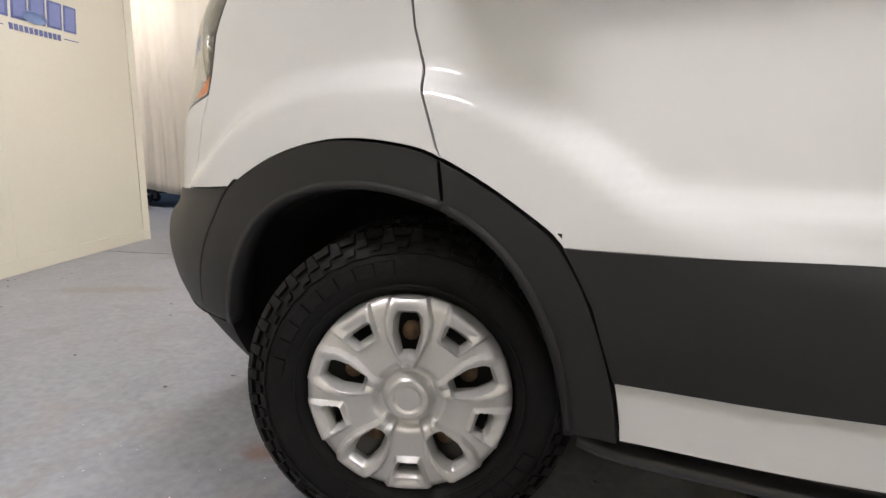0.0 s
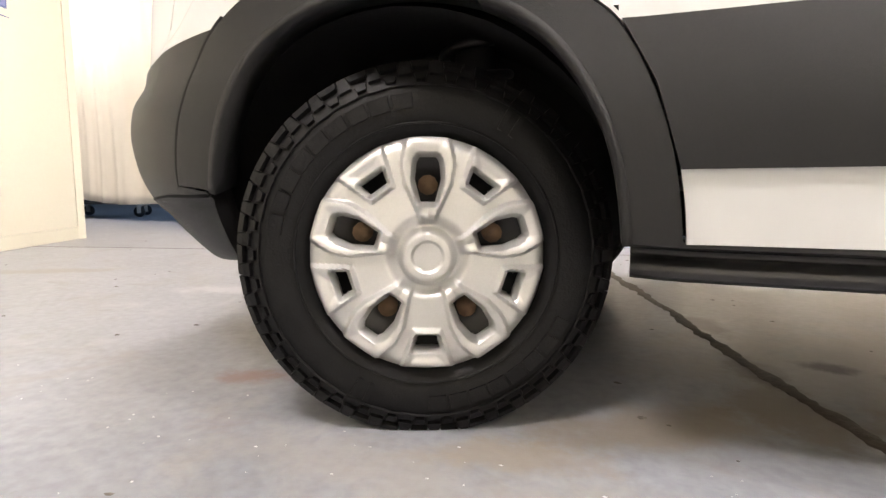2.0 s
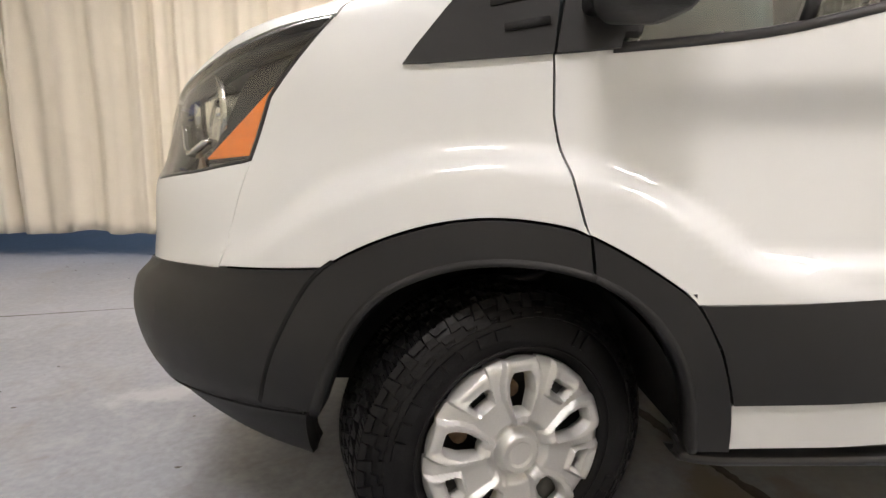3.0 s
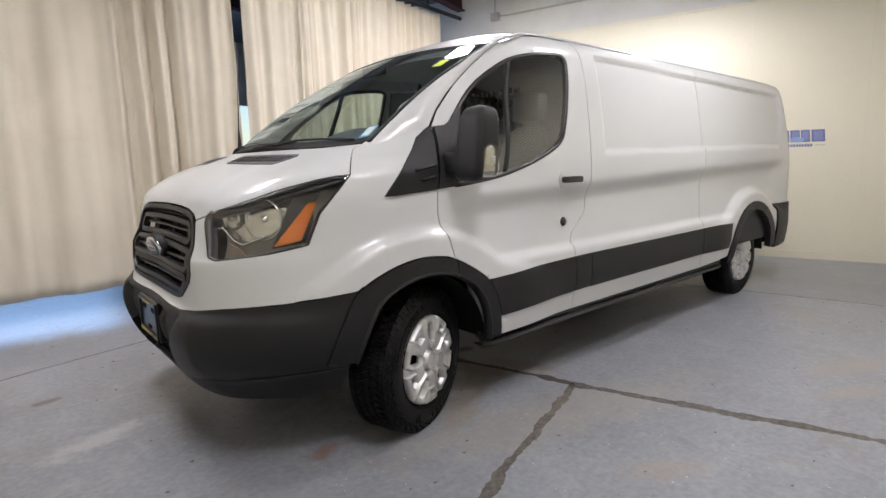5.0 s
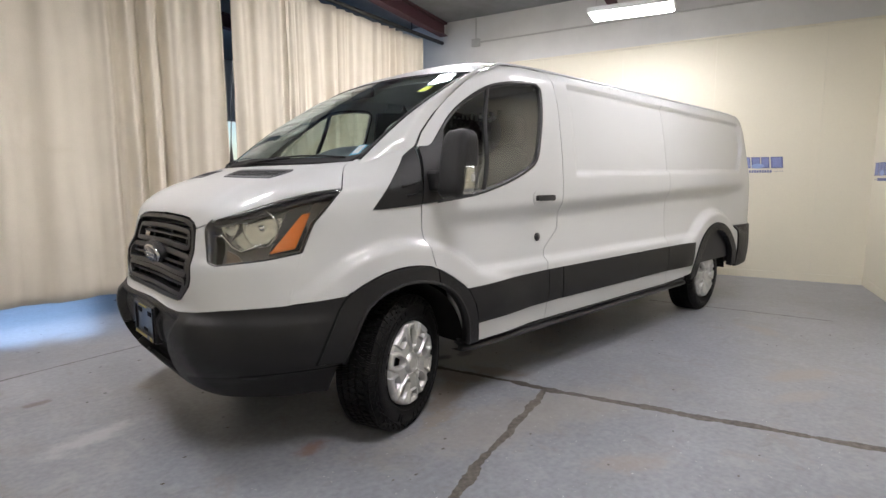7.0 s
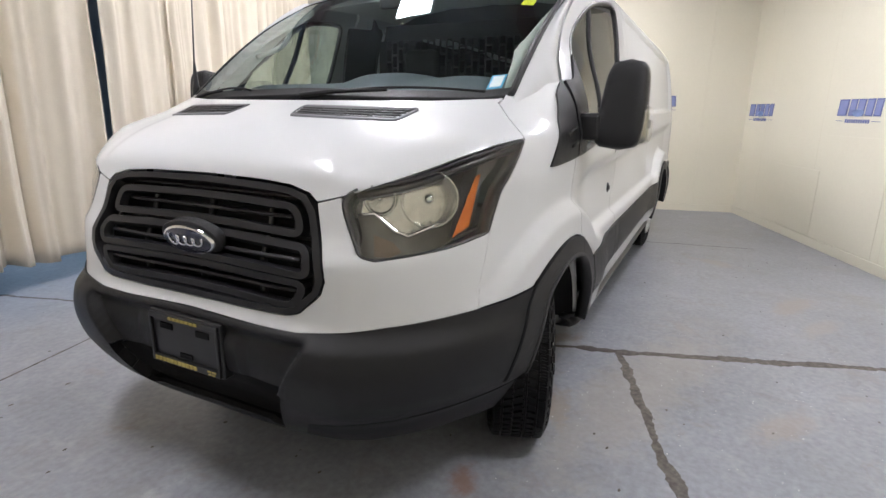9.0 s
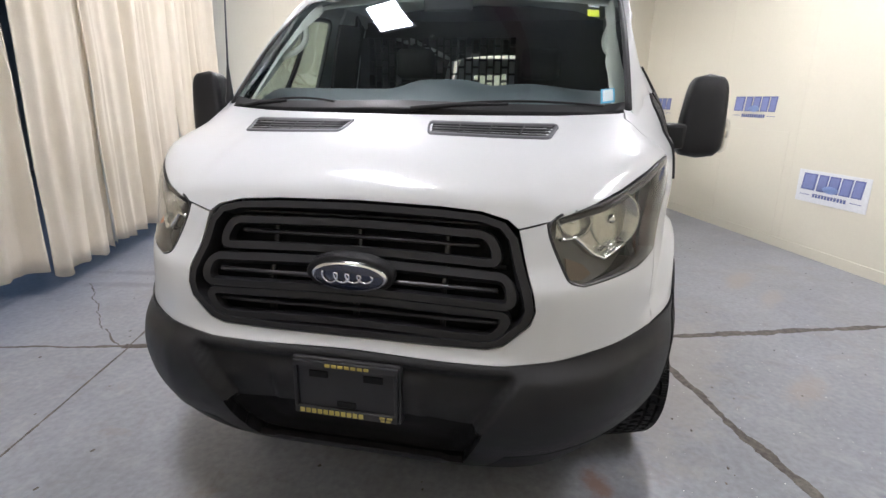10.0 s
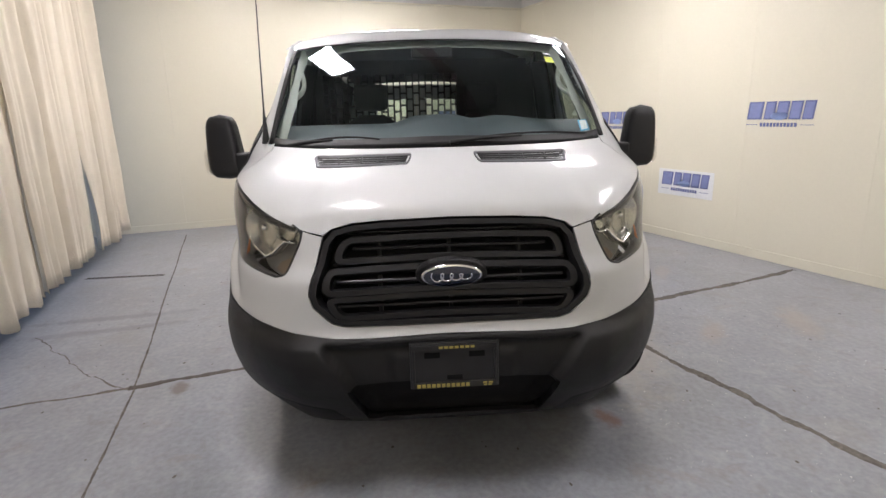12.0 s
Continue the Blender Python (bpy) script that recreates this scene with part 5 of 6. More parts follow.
def sidewall_blocks():
    """Plain raised blocks where the maker's words stand on the tyre, each a mesh of its own."""
    out = []
    for start, count, r0, r1, width in ((172, 9, 0.264, 0.290, 7.4), (-82, 8, 0.264, 0.290, 7.2), (62, 2, 0.258, 0.296, 2.0), (248, 2, 0.258, 0.296, 2.0)):
        for k in range(count):
            t0 = math.radians(start - k * (8.6 if count > 2 else 5.0) if start > 0 else start + k * 8.2)
            t1 = t0 - math.radians(width)
            tm = (t0 + t1) / 2
            c = [(r * math.cos(t), r * math.sin(t)) for t, r in ((t0, r0), (t1, r0), (t1, r1), (t0, r1))]
            a = 0.1185
            bm = bmesh.new()
            lo = [bm.verts.new((x, -a, z)) for x, z in c]
            hi = [bm.verts.new((x * 0.97 + 0.03 * 0.277 * math.cos(tm), -a - 0.0048, z * 0.97 + 0.03 * 0.277 * math.sin(tm))) for x, z in c]
            bm.faces.new(hi)
            for i in range(4):
                bm.faces.new((lo[i], lo[(i + 1) % 4], hi[(i + 1) % 4], hi[i]))
            bmesh.ops.recalc_face_normals(bm, faces=bm.faces)
            out.append(bm)
    return out


def tread_mesh():
    """Chunky all-terrain tread: zigzag centre blocks, shoulder lugs that run over onto the sidewall, and fine cuts."""
    verts, faces = [], []

    def block(t0, t1, a0, a1, r0, r1, skew=0.0, taper=0.06, low=None):
        base = len(verts)
        dt, da = (t1 - t0) * taper, (a1 - a0) * taper
        for r, s in ((r0, 0), (r1, 1)):
            for t, a in ((t0 + dt * s, a0 + da * s), (t1 - dt * s, a0 + da * s), (t1 - dt * s + skew, a1 - da * s), (t0 + dt * s + skew, a1 - da * s)):
                rr = r
                if low is not None and abs(a) > 0.093:
                    rr = r - low
                verts.append((rr * math.cos(t), a, rr * math.sin(t)))
        for f in ((4, 5, 6, 7), (0, 1, 5, 4), (1, 2, 6, 5), (2, 3, 7, 6), (3, 0, 4, 7)):
            faces.append([base + i for i in f])
    n = 62
    d = 2 * math.pi / n
    rng = random.Random(4)
    for k in range(n):
        t = k * d
        j = rng.uniform(-0.08, 0.08) * d
        for s in (-1, 1):
            for m in range(3):
                u0, u1 = t + d * (0.06 + m * 0.29) + j, t + d * (0.06 + m * 0.29 + 0.25) + j
                block(u0, u1, s * 0.066, s * 0.092, 0.333, TYRE_R - 0.001, 0.10 * d)
            for m in range(2):
                u0 = t + d * (0.04 + m * 0.47) + (d * 0.5 if s > 0 else 0)
                block(u0, u0 + d * 0.40, s * 0.024, s * 0.060, 0.333, TYRE_R, (0.30 if m else -0.22) * d)
        for m in range(2):
            u0 = t + d * (0.10 + m * 0.5)
            block(u0, u0 + d * 0.38, -0.019 + 0.006 * m, 0.017 + 0.006 * m, 0.333, TYRE_R, (0.35 if m else -0.25) * d)
    # wedge lugs that run over the shoulder, one wide below, the next wide above, each with cross bars
    rows = [(0.303, 0.1190), (0.313, 0.1150), (0.324, 0.1090), (0.337, 0.1030), (0.3485, 0.0945)]

    def wedge(mid, low_half, top_half, s, first, last):
        base = len(verts)
        part_rows = rows[first:last + 1]
        for k, (r, a) in enumerate(part_rows):
            f = (first + k) / (len(rows) - 1)
            half = low_half + (top_half - low_half) * f
            for e in (-1, 1):
                t = mid + e * half
                verts.append((r * math.cos(t), s * a, r * math.sin(t)))
                verts.append(((r - 0.006) * math.cos(t), s * (a - 0.009), (r - 0.006) * math.sin(t)))
        for k in range(len(part_rows) - 1):
            b0, b1 = base + 4 * k, base + 4 * k + 4
            faces.append([b0, b0 + 2, b1 + 2, b1])
            faces.append([b0, b1, b1 + 1, b0 + 1])
            faces.append([b0 + 2, b0 + 3, b1 + 3, b1 + 2])
        e = base + 4 * (len(part_rows) - 1)
        faces.append([base, base + 1, base + 3, base + 2])
        faces.append([e, e + 2, e + 3, e + 1])
    pitch = 2 * math.pi / 37
    for k in range(37):
        for s in (-1, 1):
            wedge(k * pitch, 0.30 * pitch, 0.13 * pitch, s, 0, 1)
            wedge(k * pitch, 0.30 * pitch, 0.13 * pitch, s, 2, 4)
            wedge((k + 0.5) * pitch, 0.10 * pitch, 0.31 * pitch, s, 1, 2)
            wedge((k + 0.5) * pitch, 0.10 * pitch, 0.31 * pitch, s, 3, 4)
    bm = bmesh.new()
    me = bpy.data.meshes.new("tmp")
    me.from_pydata(verts, [], faces)
    bm.from_mesh(me)
    bpy.data.meshes.remove(me)
    bmesh.ops.recalc_face_normals(bm, faces=bm.faces)
    return bm


def poly_distance(p, ring):
    """Distance from p to a closed line, negative inside it."""
    best, inside = 9.0, False
    for a, b in zip(ring, ring[1:] + ring[:1]):
        dx, dy = b[0] - a[0], b[1] - a[1]
        t = min(1, max(0, ((p[0] - a[0]) * dx + (p[1] - a[1]) * dy) / (dx * dx + dy * dy)))
        best = min(best, math.hypot(p[0] - a[0] - dx * t, p[1] - a[1] - dy * t))
        if (a[1] > p[1]) != (b[1] > p[1]) and p[0] < dx * (p[1] - a[1]) / dy + a[0]:
            inside = not inside
    return -best if inside else best


CAP_R = 0.214
LONG = [(0.098, 0.013), (0.138, 0.0235), (0.168, 0.0205), (0.178, 0.015)]
LONG_RING = LONG + [(u, -v) for u, v in reversed(LONG)]
LONG_FIELD = [(0.058, 0.011), (0.080, 0.016), (0.130, 0.040), (0.165, 0.046), (0.212, 0.036)]
LONG_FIELD = LONG_FIELD + [(u, -v) for u, v in reversed(LONG_FIELD)]
SHORT_RING = [(0.149, 0.0), (0.149, 0.018), (0.171, 0.024), (0.171, 0.0), (0.171, -0.024), (0.149, -0.018)]
SHORT_FIELD = [(0.138, 0.0), (0.138, 0.023), (0.207, 0.047), (0.207, -0.047), (0.138, -0.023)]


def ramp(a, b, v):
    return min(1.0, max(0.0, (v - a) / (b - a)))


def cap_height(u, v):
    """How far the wheel cover stands out at (u, v) of a half sector; u lies along the long window."""
    r = math.hypot(u, v)
    h = 0.020 - 0.10 * max(0.0, r - 0.05) ** 1.5
    if r > 0.192:
        h -= 0.012 * ((r - 0.192) / 0.022) ** 2
    h += 0.010 * (1 - step(0.040, 0.052, r)) - 0.014 * (step(0.046, 0.055, r) - step(0.058, 0.078, r)) - 0.004 * (1 - step(0.026, 0.030, r))
    a = math.radians(36)
    for field, hole, (x, y) in ((LONG_FIELD, LONG_RING, (u, v)), (SHORT_FIELD, SHORT_RING, (u * math.cos(a) + v * math.sin(a), v * math.cos(a) - u * math.sin(a)))):
        d = poly_distance((x, y), field)
        e = poly_distance((x, y), hole)
        h += 0.013 * (1 - ramp(-0.001, 0.005, d)) * step(0.056, 0.070, r)
        h -= 0.006 * ramp(0.007, 0.020, -d)
        h -= 0.018 * (1 - ramp(0.0, 0.008, e))
    return h


def hubcap_mesh():
    a = math.radians(36)
    ca, sa = math.cos(a), math.sin(a)

    def back(u, v):
        return (u * ca - v * sa, u * sa + v * ca)
    poly = [(0.0, 0.0), (0.098, 0.0)] + LONG + [(0.178, 0.0), (CAP_R, 0.0)]
    poly += [(CAP_R * math.cos(t), CAP_R * math.sin(t)) for t in span(0, a, 14)[1:]]
    poly += [back(0.171, 0.0), back(0.171, -0.024), back(0.149, -0.018), back(0.149, 0.0)]
    piece = patch(thick_line(poly, True, 0.006), lambda u, v: (u, -cap_height(u, v), v), 0.0032, 0.0, 0.0, lambda u, v: (0, -1, 0))
    me = bpy.data.meshes.new("tmp")
    piece.to_mesh(me)
    piece.free()
    bm = bmesh.new()
    for k in range(5):
        for s in (1, -1):
            n0 = len(bm.verts)
            bm.from_mesh(me)
            bm.verts.ensure_lookup_table()
            vs = bm.verts[n0:]
            if s < 0:
                bmesh.ops.scale(bm, vec=(1, 1, -1), verts=vs)
            bmesh.ops.rotate(bm, matrix=Matrix.Rotation(-math.radians(90 + 72 * k), 3, "Y"), verts=vs)
    bpy.data.meshes.remove(me)
    bmesh.ops.remove_doubles(bm, verts=bm.verts, dist=0.0003)
    bmesh.ops.recalc_face_normals(bm, faces=bm.faces)
    edge = [e for e in bm.edges if len(e.link_faces) == 1]
    ext = bmesh.ops.extrude_edge_only(bm, edges=edge)
    bmesh.ops.translate(bm, vec=(0, 0.012, 0), verts=[g for g in ext["geom"] if isinstance(g, bmesh.types.BMVert)])
    bmesh.ops.recalc_face_normals(bm, faces=bm.faces)
    return bm


def wheel(m):
    """A steel wheel with its tyre and silver cover; the cover faces -y."""
    if "wheel" not in WHEEL:
        rim = lathe([(0.03, -0.055), (0.12, -0.050), (0.15, -0.060), (0.185, -0.075), (0.196, -0.088), (0.203, -0.098), (0.212, -0.100), (0.214, -0.092), (0.19, -0.06), (0.185, 0.08), (0.205, 0.10)], 48)
        w = part("wheel", rim, GLOSS_BLACK, van, "black steel wheel with an all-terrain tyre and a silver ten-window cover", True)
        part("tyre", tyre_mesh(), RUBBER, w, "black rubber tyre with raised sidewall blocks", True)
        for piece in sidewall_blocks():
            part("sidewall_block", piece, RUBBER, w)
        part("tread", tread_mesh(), RUBBER, w, "chunky all-terrain tread blocks")
        cap = part("hubcap", hubcap_mesh(), SILVER, w, "silver plastic wheel cover")
        cap.data.shade_smooth()
        cap.data.set_sharp_from_angle(angle=radians(24))
        cap.location.y = -0.103
        part("brake_disc", lathe([(0.06, -0.03), (0.135, -0.030), (0.140, -0.024), (0.140, 0.0), (0.06, 0.0)], 40), RUST, w, "rusty brake disc", True)
        for k in range(5):
            t = math.radians(90 + 72 * k)
            part("wheel_nut", tube([(0.128 * math.cos(t), -0.035, 0.128 * math.sin(t)), (0.128 * math.cos(t), -0.078, 0.128 * math.sin(t))], 0.019, 10), RUST, w, "rusty wheel nut behind the cover", True)
        WHEEL["wheel"] = w
        w.matrix_world = m
        return w
    src = WHEEL["wheel"]
    return copy_thing(src, m)


WHEEL = {}
HUB_Z = 0.340
STEER = 20.0


def wheel_pose(x, y, turn):
    return pose(x, y, HUB_Z, 0, 0, turn) @ pose(0, 0.122, 0, 0, 0, 0)


wheel(wheel_pose(0.0, -0.955, STEER))
wheel(wheel_pose(3.75, -0.955, 0) @ pose(0, 0, 0, 0, 23, 0))
wheel(wheel_pose(3.75, 0.91, 180) @ pose(0, 0, 0, 0, 11, 0))
wheel(wheel_pose(0.0, 0.91, 180 + STEER) @ pose(0, 0, 0, 0, 40, 0))

# ---- wheel houses, underbody, suspension ----
for x, side in ((-0.065, -1), (-0.065, 1), (3.75, -1), (3.75, 1)):
    front = x < 1
    rr = 0.455
    def house(u, v):
        t = math.radians(5 + 170 * u)
        y = side * (0.97 - (0.05 * step(0.72, 0.92, u) if front else 0.0) - 0.36 * v)
        return (x + rr * math.cos(t) * (0.94 if front else 0.96), y, 0.33 + rr * math.sin(t) * (0.97 if front else 1.0))
    part("wheel_house", grid_sheet(house, span(0, 1, 28), span(0, 1, 3)), DARK, van, "black wheel-arch liner", True)
    wall = bmesh.new()
    add_box(wall, x - 0.48, x + 0.48, side * 0.60 - 0.01, side * 0.60 + 0.01, 0.36 if front else 0.30, 0.84)
    part("inner_wall", wall, DARK, van)
part("floor_pan", box(-0.75, 4.74, -0.58, 0.58, 0.36, 0.44, 0.02), DARK, van, "black underbody")
part("floor_pan", box(0.42, 3.28, -0.93, 0.93, 0.40, 0.44, 0.01), DARK, van, "black underbody below the cargo floor")
part("floor_pan", box(4.25, 4.74, -0.90, 0.90, 0.40, 0.44, 0.01), DARK, van)
part("engine", box(-0.82, 0.15, -0.45, 0.45, 0.30, 0.98, 0.05), DARK, van, "dark engine block behind the grille")
part("crossmember", box(-0.12, 0.12, -0.70, 0.70, 0.24, 0.32, 0.02), DARK, van)
part("rear_axle", tube([(3.75, -0.80, 0.33), (3.75, -0.2, 0.33), (3.75, -0.12, 0.33), (3.75, 0.12, 0.33), (3.75, 0.2, 0.33), (3.75, 0.80, 0.33)], [0.05, 0.05, 0.13, 0.13, 0.05, 0.05], 14), DARK, van, "black live rear axle", True)
part("drive_shaft", tube([(0.3, 0, 0.36), (3.7, 0, 0.34)], 0.05, 12), DARK, van, "", True)
part("exhaust", tube([(0.2, 0.35, 0.33), (2.0, 0.4, 0.31), (2.9, 0.42, 0.31), (4.3, 0.6, 0.33)], 0.035, 10), RUST, van, "rusty exhaust pipe", True)
part("silencer", tube([(1.6, 0.40, 0.31), (1.63, 0.40, 0.31), (2.3, 0.41, 0.31), (2.33, 0.41, 0.31)], [0.05, 0.10, 0.10, 0.05], 14), GALV, van, "grey exhaust silencer", True)
for side in (-1, 1):
    coil = [(0.02 + 0.072 * math.cos(t), side * 0.70 + 0.072 * math.sin(t), 0.50 + 0.30 * t / (2 * math.pi * 4.5)) for t in span(0, 2 * math.pi * 4.5, 90)]
    part("coil_spring", tube(coil, 0.010, 8), GLOSS_BLACK, van, "black front coil spring", True)
    part("strut", tube([(0.02, side * 0.70, 0.34), (0.02, side * 0.70, 0.58), (0.02, side * 0.70, 0.60), (0.02, side * 0.70, 0.80)], [0.030, 0.030, 0.018, 0.018], 12), GALV, van, "grey suspension strut", True)
    part("bump_stop", tube([(0.02, side * 0.70, 0.66), (0.02, side * 0.70, 0.68), (0.02, side * 0.70, 0.76), (0.02, side * 0.70, 0.78)], [0.03, 0.045, 0.045, 0.03], 12), DARK, van, "", True)
    part("control_arm", tube([(0.05, side * 0.45, 0.30), (0.02, side * 0.72, 0.27)], [0.035, 0.028], 10), DARK, van, "black lower control arm", True)
    part("tie_rod", tube([(0.18, side * 0.40, 0.33), (0.17, side * 0.74, 0.31)], 0.014, 8), GALV, van, "steering tie rod", True)
    part("leaf_spring", grid_sheet(lambda u, v: (3.05 + 1.4 * u, side * (0.60 + 0.07 * v), 0.36 - 0.10 * math.sin(math.pi * u)), span(0, 1, 16), span(0, 1, 1), back=lambda u, v: (3.05 + 1.4 * u, side * (0.60 + 0.07 * v), 0.335 - 0.10 * math.sin(math.pi * u))), DARK, van, "black leaf spring", True)
    part("sill_end", grid_sheet(lambda u, v: (0.345 - 0.10 * math.sin(1.35 * u) ** 2 + 0.012, side * (0.985 - 0.06 * v), 0.405 + 0.285 * u), span(0, 1, 10), span(0, 1, 2), back=lambda u, v: (0.36 - 0.10 * math.sin(1.35 * u) ** 2 + 0.012, side * (0.985 - 0.06 * v), 0.405 + 0.285 * u)), PAINT, van, "white painted edge inside the wheel arch", True)
    part("radiator_brace", tube([(-0.62, side * 0.50, 0.52), (-0.45, side * 0.72, 0.50)], 0.018, 8), GALV, van, "pale bracket seen through the wheel arch", True)

# ---- hood vents, cowl, wipers ----
for side in (-1, 1):
    ys = [("y", side * 0.135, 1.325), ("y", side * 0.56, 1.320), ("y", side * 0.535, 1.284), ("y", side * 0.150, 1.294)]
    vq = round_corners(qz(ys), 0.012)
    vent = part("hood_vent", patch(thick_line(inset(vq, 0.012), True), body, 0.02, 0.0015, 0.0), DARK, hood, "black louvred hood vent with a grey frame", True)
    part("vent_frame", bar(thick_line(vq, True), 0.009, 0.0035, 0.01, True), VENT_GREY, vent, "grey vent frame", True)
    for k in range(4):
        f = (k + 0.8) / 4.6
        a0, a1 = Vector(ys[0][1:]).lerp(Vector(ys[3][1:]), f), Vector(ys[1][1:]).lerp(Vector(ys[2][1:]), f)
        pts = [a0.lerp(a1, t) for t in span(0.03, 0.97, 12)]
        part("louvre", bar([(q_nose(p.x, p.y), p.y) for p in pts], 0.006, 0.003, 0.008), BLACK_LOW, vent, smooth=True)
    for k in (1, 2, 3):
        a0, a1 = Vector(ys[0][1:]).lerp(Vector(ys[1][1:]), k / 4), Vector(ys[3][1:]).lerp(Vector(ys[2][1:]), k / 4)
        part("rib", bar([(q_nose(p.x, p.y), p.y) for p in (a0.lerp(a1, t) for t in span(0.1, 0.9, 4))], 0.005, 0.004, 0.006), BLACK_LOW, vent, smooth=True)


def cowl_sheet(u, v):
    p = Vector(screen(u, 0.0))
    return p + Vector((-0.055 + 0.07 * v, 0, -0.030 + 0.034 * v))


part("cowl_panel", grid_sheet(cowl_sheet, span(-1.0, 1.0, 30), span(0, 1, 3), back=lambda u, v: Vector(cowl_sheet(u, v)) - Vector((0, 0, 0.04))), BLACK_LOW, van, "black plastic cowl under the windscreen", True)
for base, tip in ((-0.04, -0.72), (0.72, 0.28)):
    arm = part("wiper", tube([Vector(screen(base / 0.825, 0.015)) + Vector((-0.008, 0, 0.010)), Vector(screen((base * 0.8 + tip * 0.2) / 0.825, 0.035)) + Vector((-0.012, 0, 0.014)), Vector(screen((base + tip) / 2 / 0.825, 0.05)) + Vector((-0.010, 0, 0.014))], [0.011, 0.008, 0.005], 8), BLACK_LOW, van, "black windscreen wiper", True)
    part("blade", tube([Vector(screen((base + (tip - base) * t) / 0.825, 0.022 + 0.05 * math.sin(math.pi * t * 0.8))) + Vector((-0.006, 0, 0.010)) for t in span(0.08, 1.0, 14)], 0.0045, 6), BLACK_LOW, arm, "", True)
mast = Vector(body(-math.pi - q_side(-0.17, 1.372), 1.372))
part("aerial", tube([mast, mast + Vector((0, 0, 0.05)), mast + Vector((0.0, -0.002, 0.16)), mast + Vector((0.03, -0.01, 0.72))], [0.022, 0.014, 0.004, 0.0022], 8), GLOSS_BLACK, van, "thin black whip aerial", True)

# ---- mirrors ----


def mirror(side):
    def fl(bm):
        bmesh.ops.translate(bm, vec=(-0.058, -0.012, 0.0), verts=bm.verts)
        return bm if side < 0 else mirrored(bm)

    def shell(u, v):
        """Round the housing: u about the vertical, v up; squarish in plan, fuller at the front, leaning in at the top."""
        t = 2 * math.pi * u
        c, s = math.cos(t), math.sin(t)
        e = 0.42
        cx, cy = math.copysign(abs(c) ** e, c), math.copysign(abs(s) ** e, s)
        end = (1 - abs(2 * v - 1) ** 7) ** 0.4
        grow = (0.86 + 0.14 * (1 - v)) * max(0.02, end)
        x = 0.200 + 0.063 * cx * grow * (1 + 0.25 * (cx < 0) * (1 - v * 0.5)) + 0.01 * v
        y = -1.130 + 0.102 * cy * grow - 0.036 * v * (max(0.0, cy) * min(1.0, end) + 0.5 * (1 - min(1.0, end))) + 0.022 * (1 - v) ** 3 * max(0.0, -cy) * min(1.0, end)
        z = 1.178 + 0.338 * v
        return x + 0.05 * (-1.13 - y), y, z
    us, vs = span(0, 1, 40), span(0.0, 1.0, 26)
    bm = grid_sheet(shell, us, vs)
    bmesh.ops.remove_doubles(bm, verts=bm.verts, dist=0.0008)
    bmesh.ops.recalc_face_normals(bm, faces=bm.faces)
    unit = part("mirror", fl(bm), PLASTIC, van, "large black door mirror with a clear side lamp", True)
    arm = bmesh.new()
    add_box(arm, 0.125, 0.235, -1.07, -0.93, 1.215, 1.318, 0.016)
    add_box(arm, 0.125, 0.25, -0.99, -0.92, 1.180, 1.33, 0.016)
    part("arm", fl(arm), PLASTIC, unit, "black mirror arm")
    pane = box(0.262, 0.268, -1.200, -1.100, 1.23, 1.46, 0.003)
    for v in pane.verts:
        v.co.x += 0.05 * (-1.13 - v.co.y)
    part("mirror_glass", fl(pane), CHROME, unit, "mirror glass")

    def lampf(u, v):
        t = math.pi * (u - 0.08) * 1.05
        full = (1 - abs(2 * v - 1) ** 4) ** 0.5
        return 0.196 + 0.042 * -math.cos(t) * (0.8 + 0.2 * full), -1.206 - 0.042 * math.sin(t) * (0.5 + 0.5 * full), 1.205 + 0.142 * v
    lampm = grid_sheet(lampf, span(0, 1, 14), span(0, 1, 10), back=lambda u, v: Vector(lampf(u, v)) * 1.0 + Vector((0, 0.012, 0)))
    part("side_lamp", fl(lampm), LENS, unit, "clear ribbed side lamp", True)
    part("reflector", fl(grid_sheet(lambda u, v: Vector(lampf(u, v)) + Vector((0, 0.016, 0)), span(0, 1, 14), span(0, 1, 10))), REFLECTOR, unit, "silver reflector in the side lamp", True)
    part("bulb", fl(box(0.190, 0.208, -1.2425, -1.230, 1.262, 1.296, 0.006)), GALV, unit, "bulb")


mirror(-1)
mirror(1)

# ---- plate holder on the bumper ----
px = body(-math.pi / 2, 0.57)[0] - 0.002
holder = part("plate_holder", box(px - 0.012, px + 0.03, -0.170, 0.170, 0.470, 0.660, 0.006), GLOSS_BLACK, van, "empty black number plate holder with a printed frame")
frame_bm = bmesh.new()
for y0, y1, z0, z1 in ((-0.162, 0.162, 0.634, 0.652), (-0.162, 0.162, 0.477, 0.500), (-0.162, -0.151, 0.500, 0.634), (0.151, 0.162, 0.500, 0.634)):
    add_box(frame_bm, px - 0.022, px - 0.011, y0, y1, z0, z1, 0.002)
part("frame", frame_bm, GLOSS_BLACK, holder, "black plate frame")
for y0, y1, z0, z1 in ((-0.075, 0.065, 0.639, 0.648), (-0.055, 0.150, 0.482, 0.496), (-0.145, -0.10, 0.490, 0.496), (-0.14, -0.105, 0.481, 0.486)):
    k = max(2, int((y1 - y0) / 0.018))
    for i in range(k):
        a = y0 + (y1 - y0) * i / k
        part("print", box(px - 0.0245, px - 0.022, a, a + (y1 - y0) / k * 0.72, z0, z1), GOLD, holder, "gold printed bar")
for y in (-0.085, 0.085):
    part("slot", box(px - 0.016, px - 0.011, y - 0.03, y + 0.03, 0.598, 0.620, 0.002), DARK, holder)
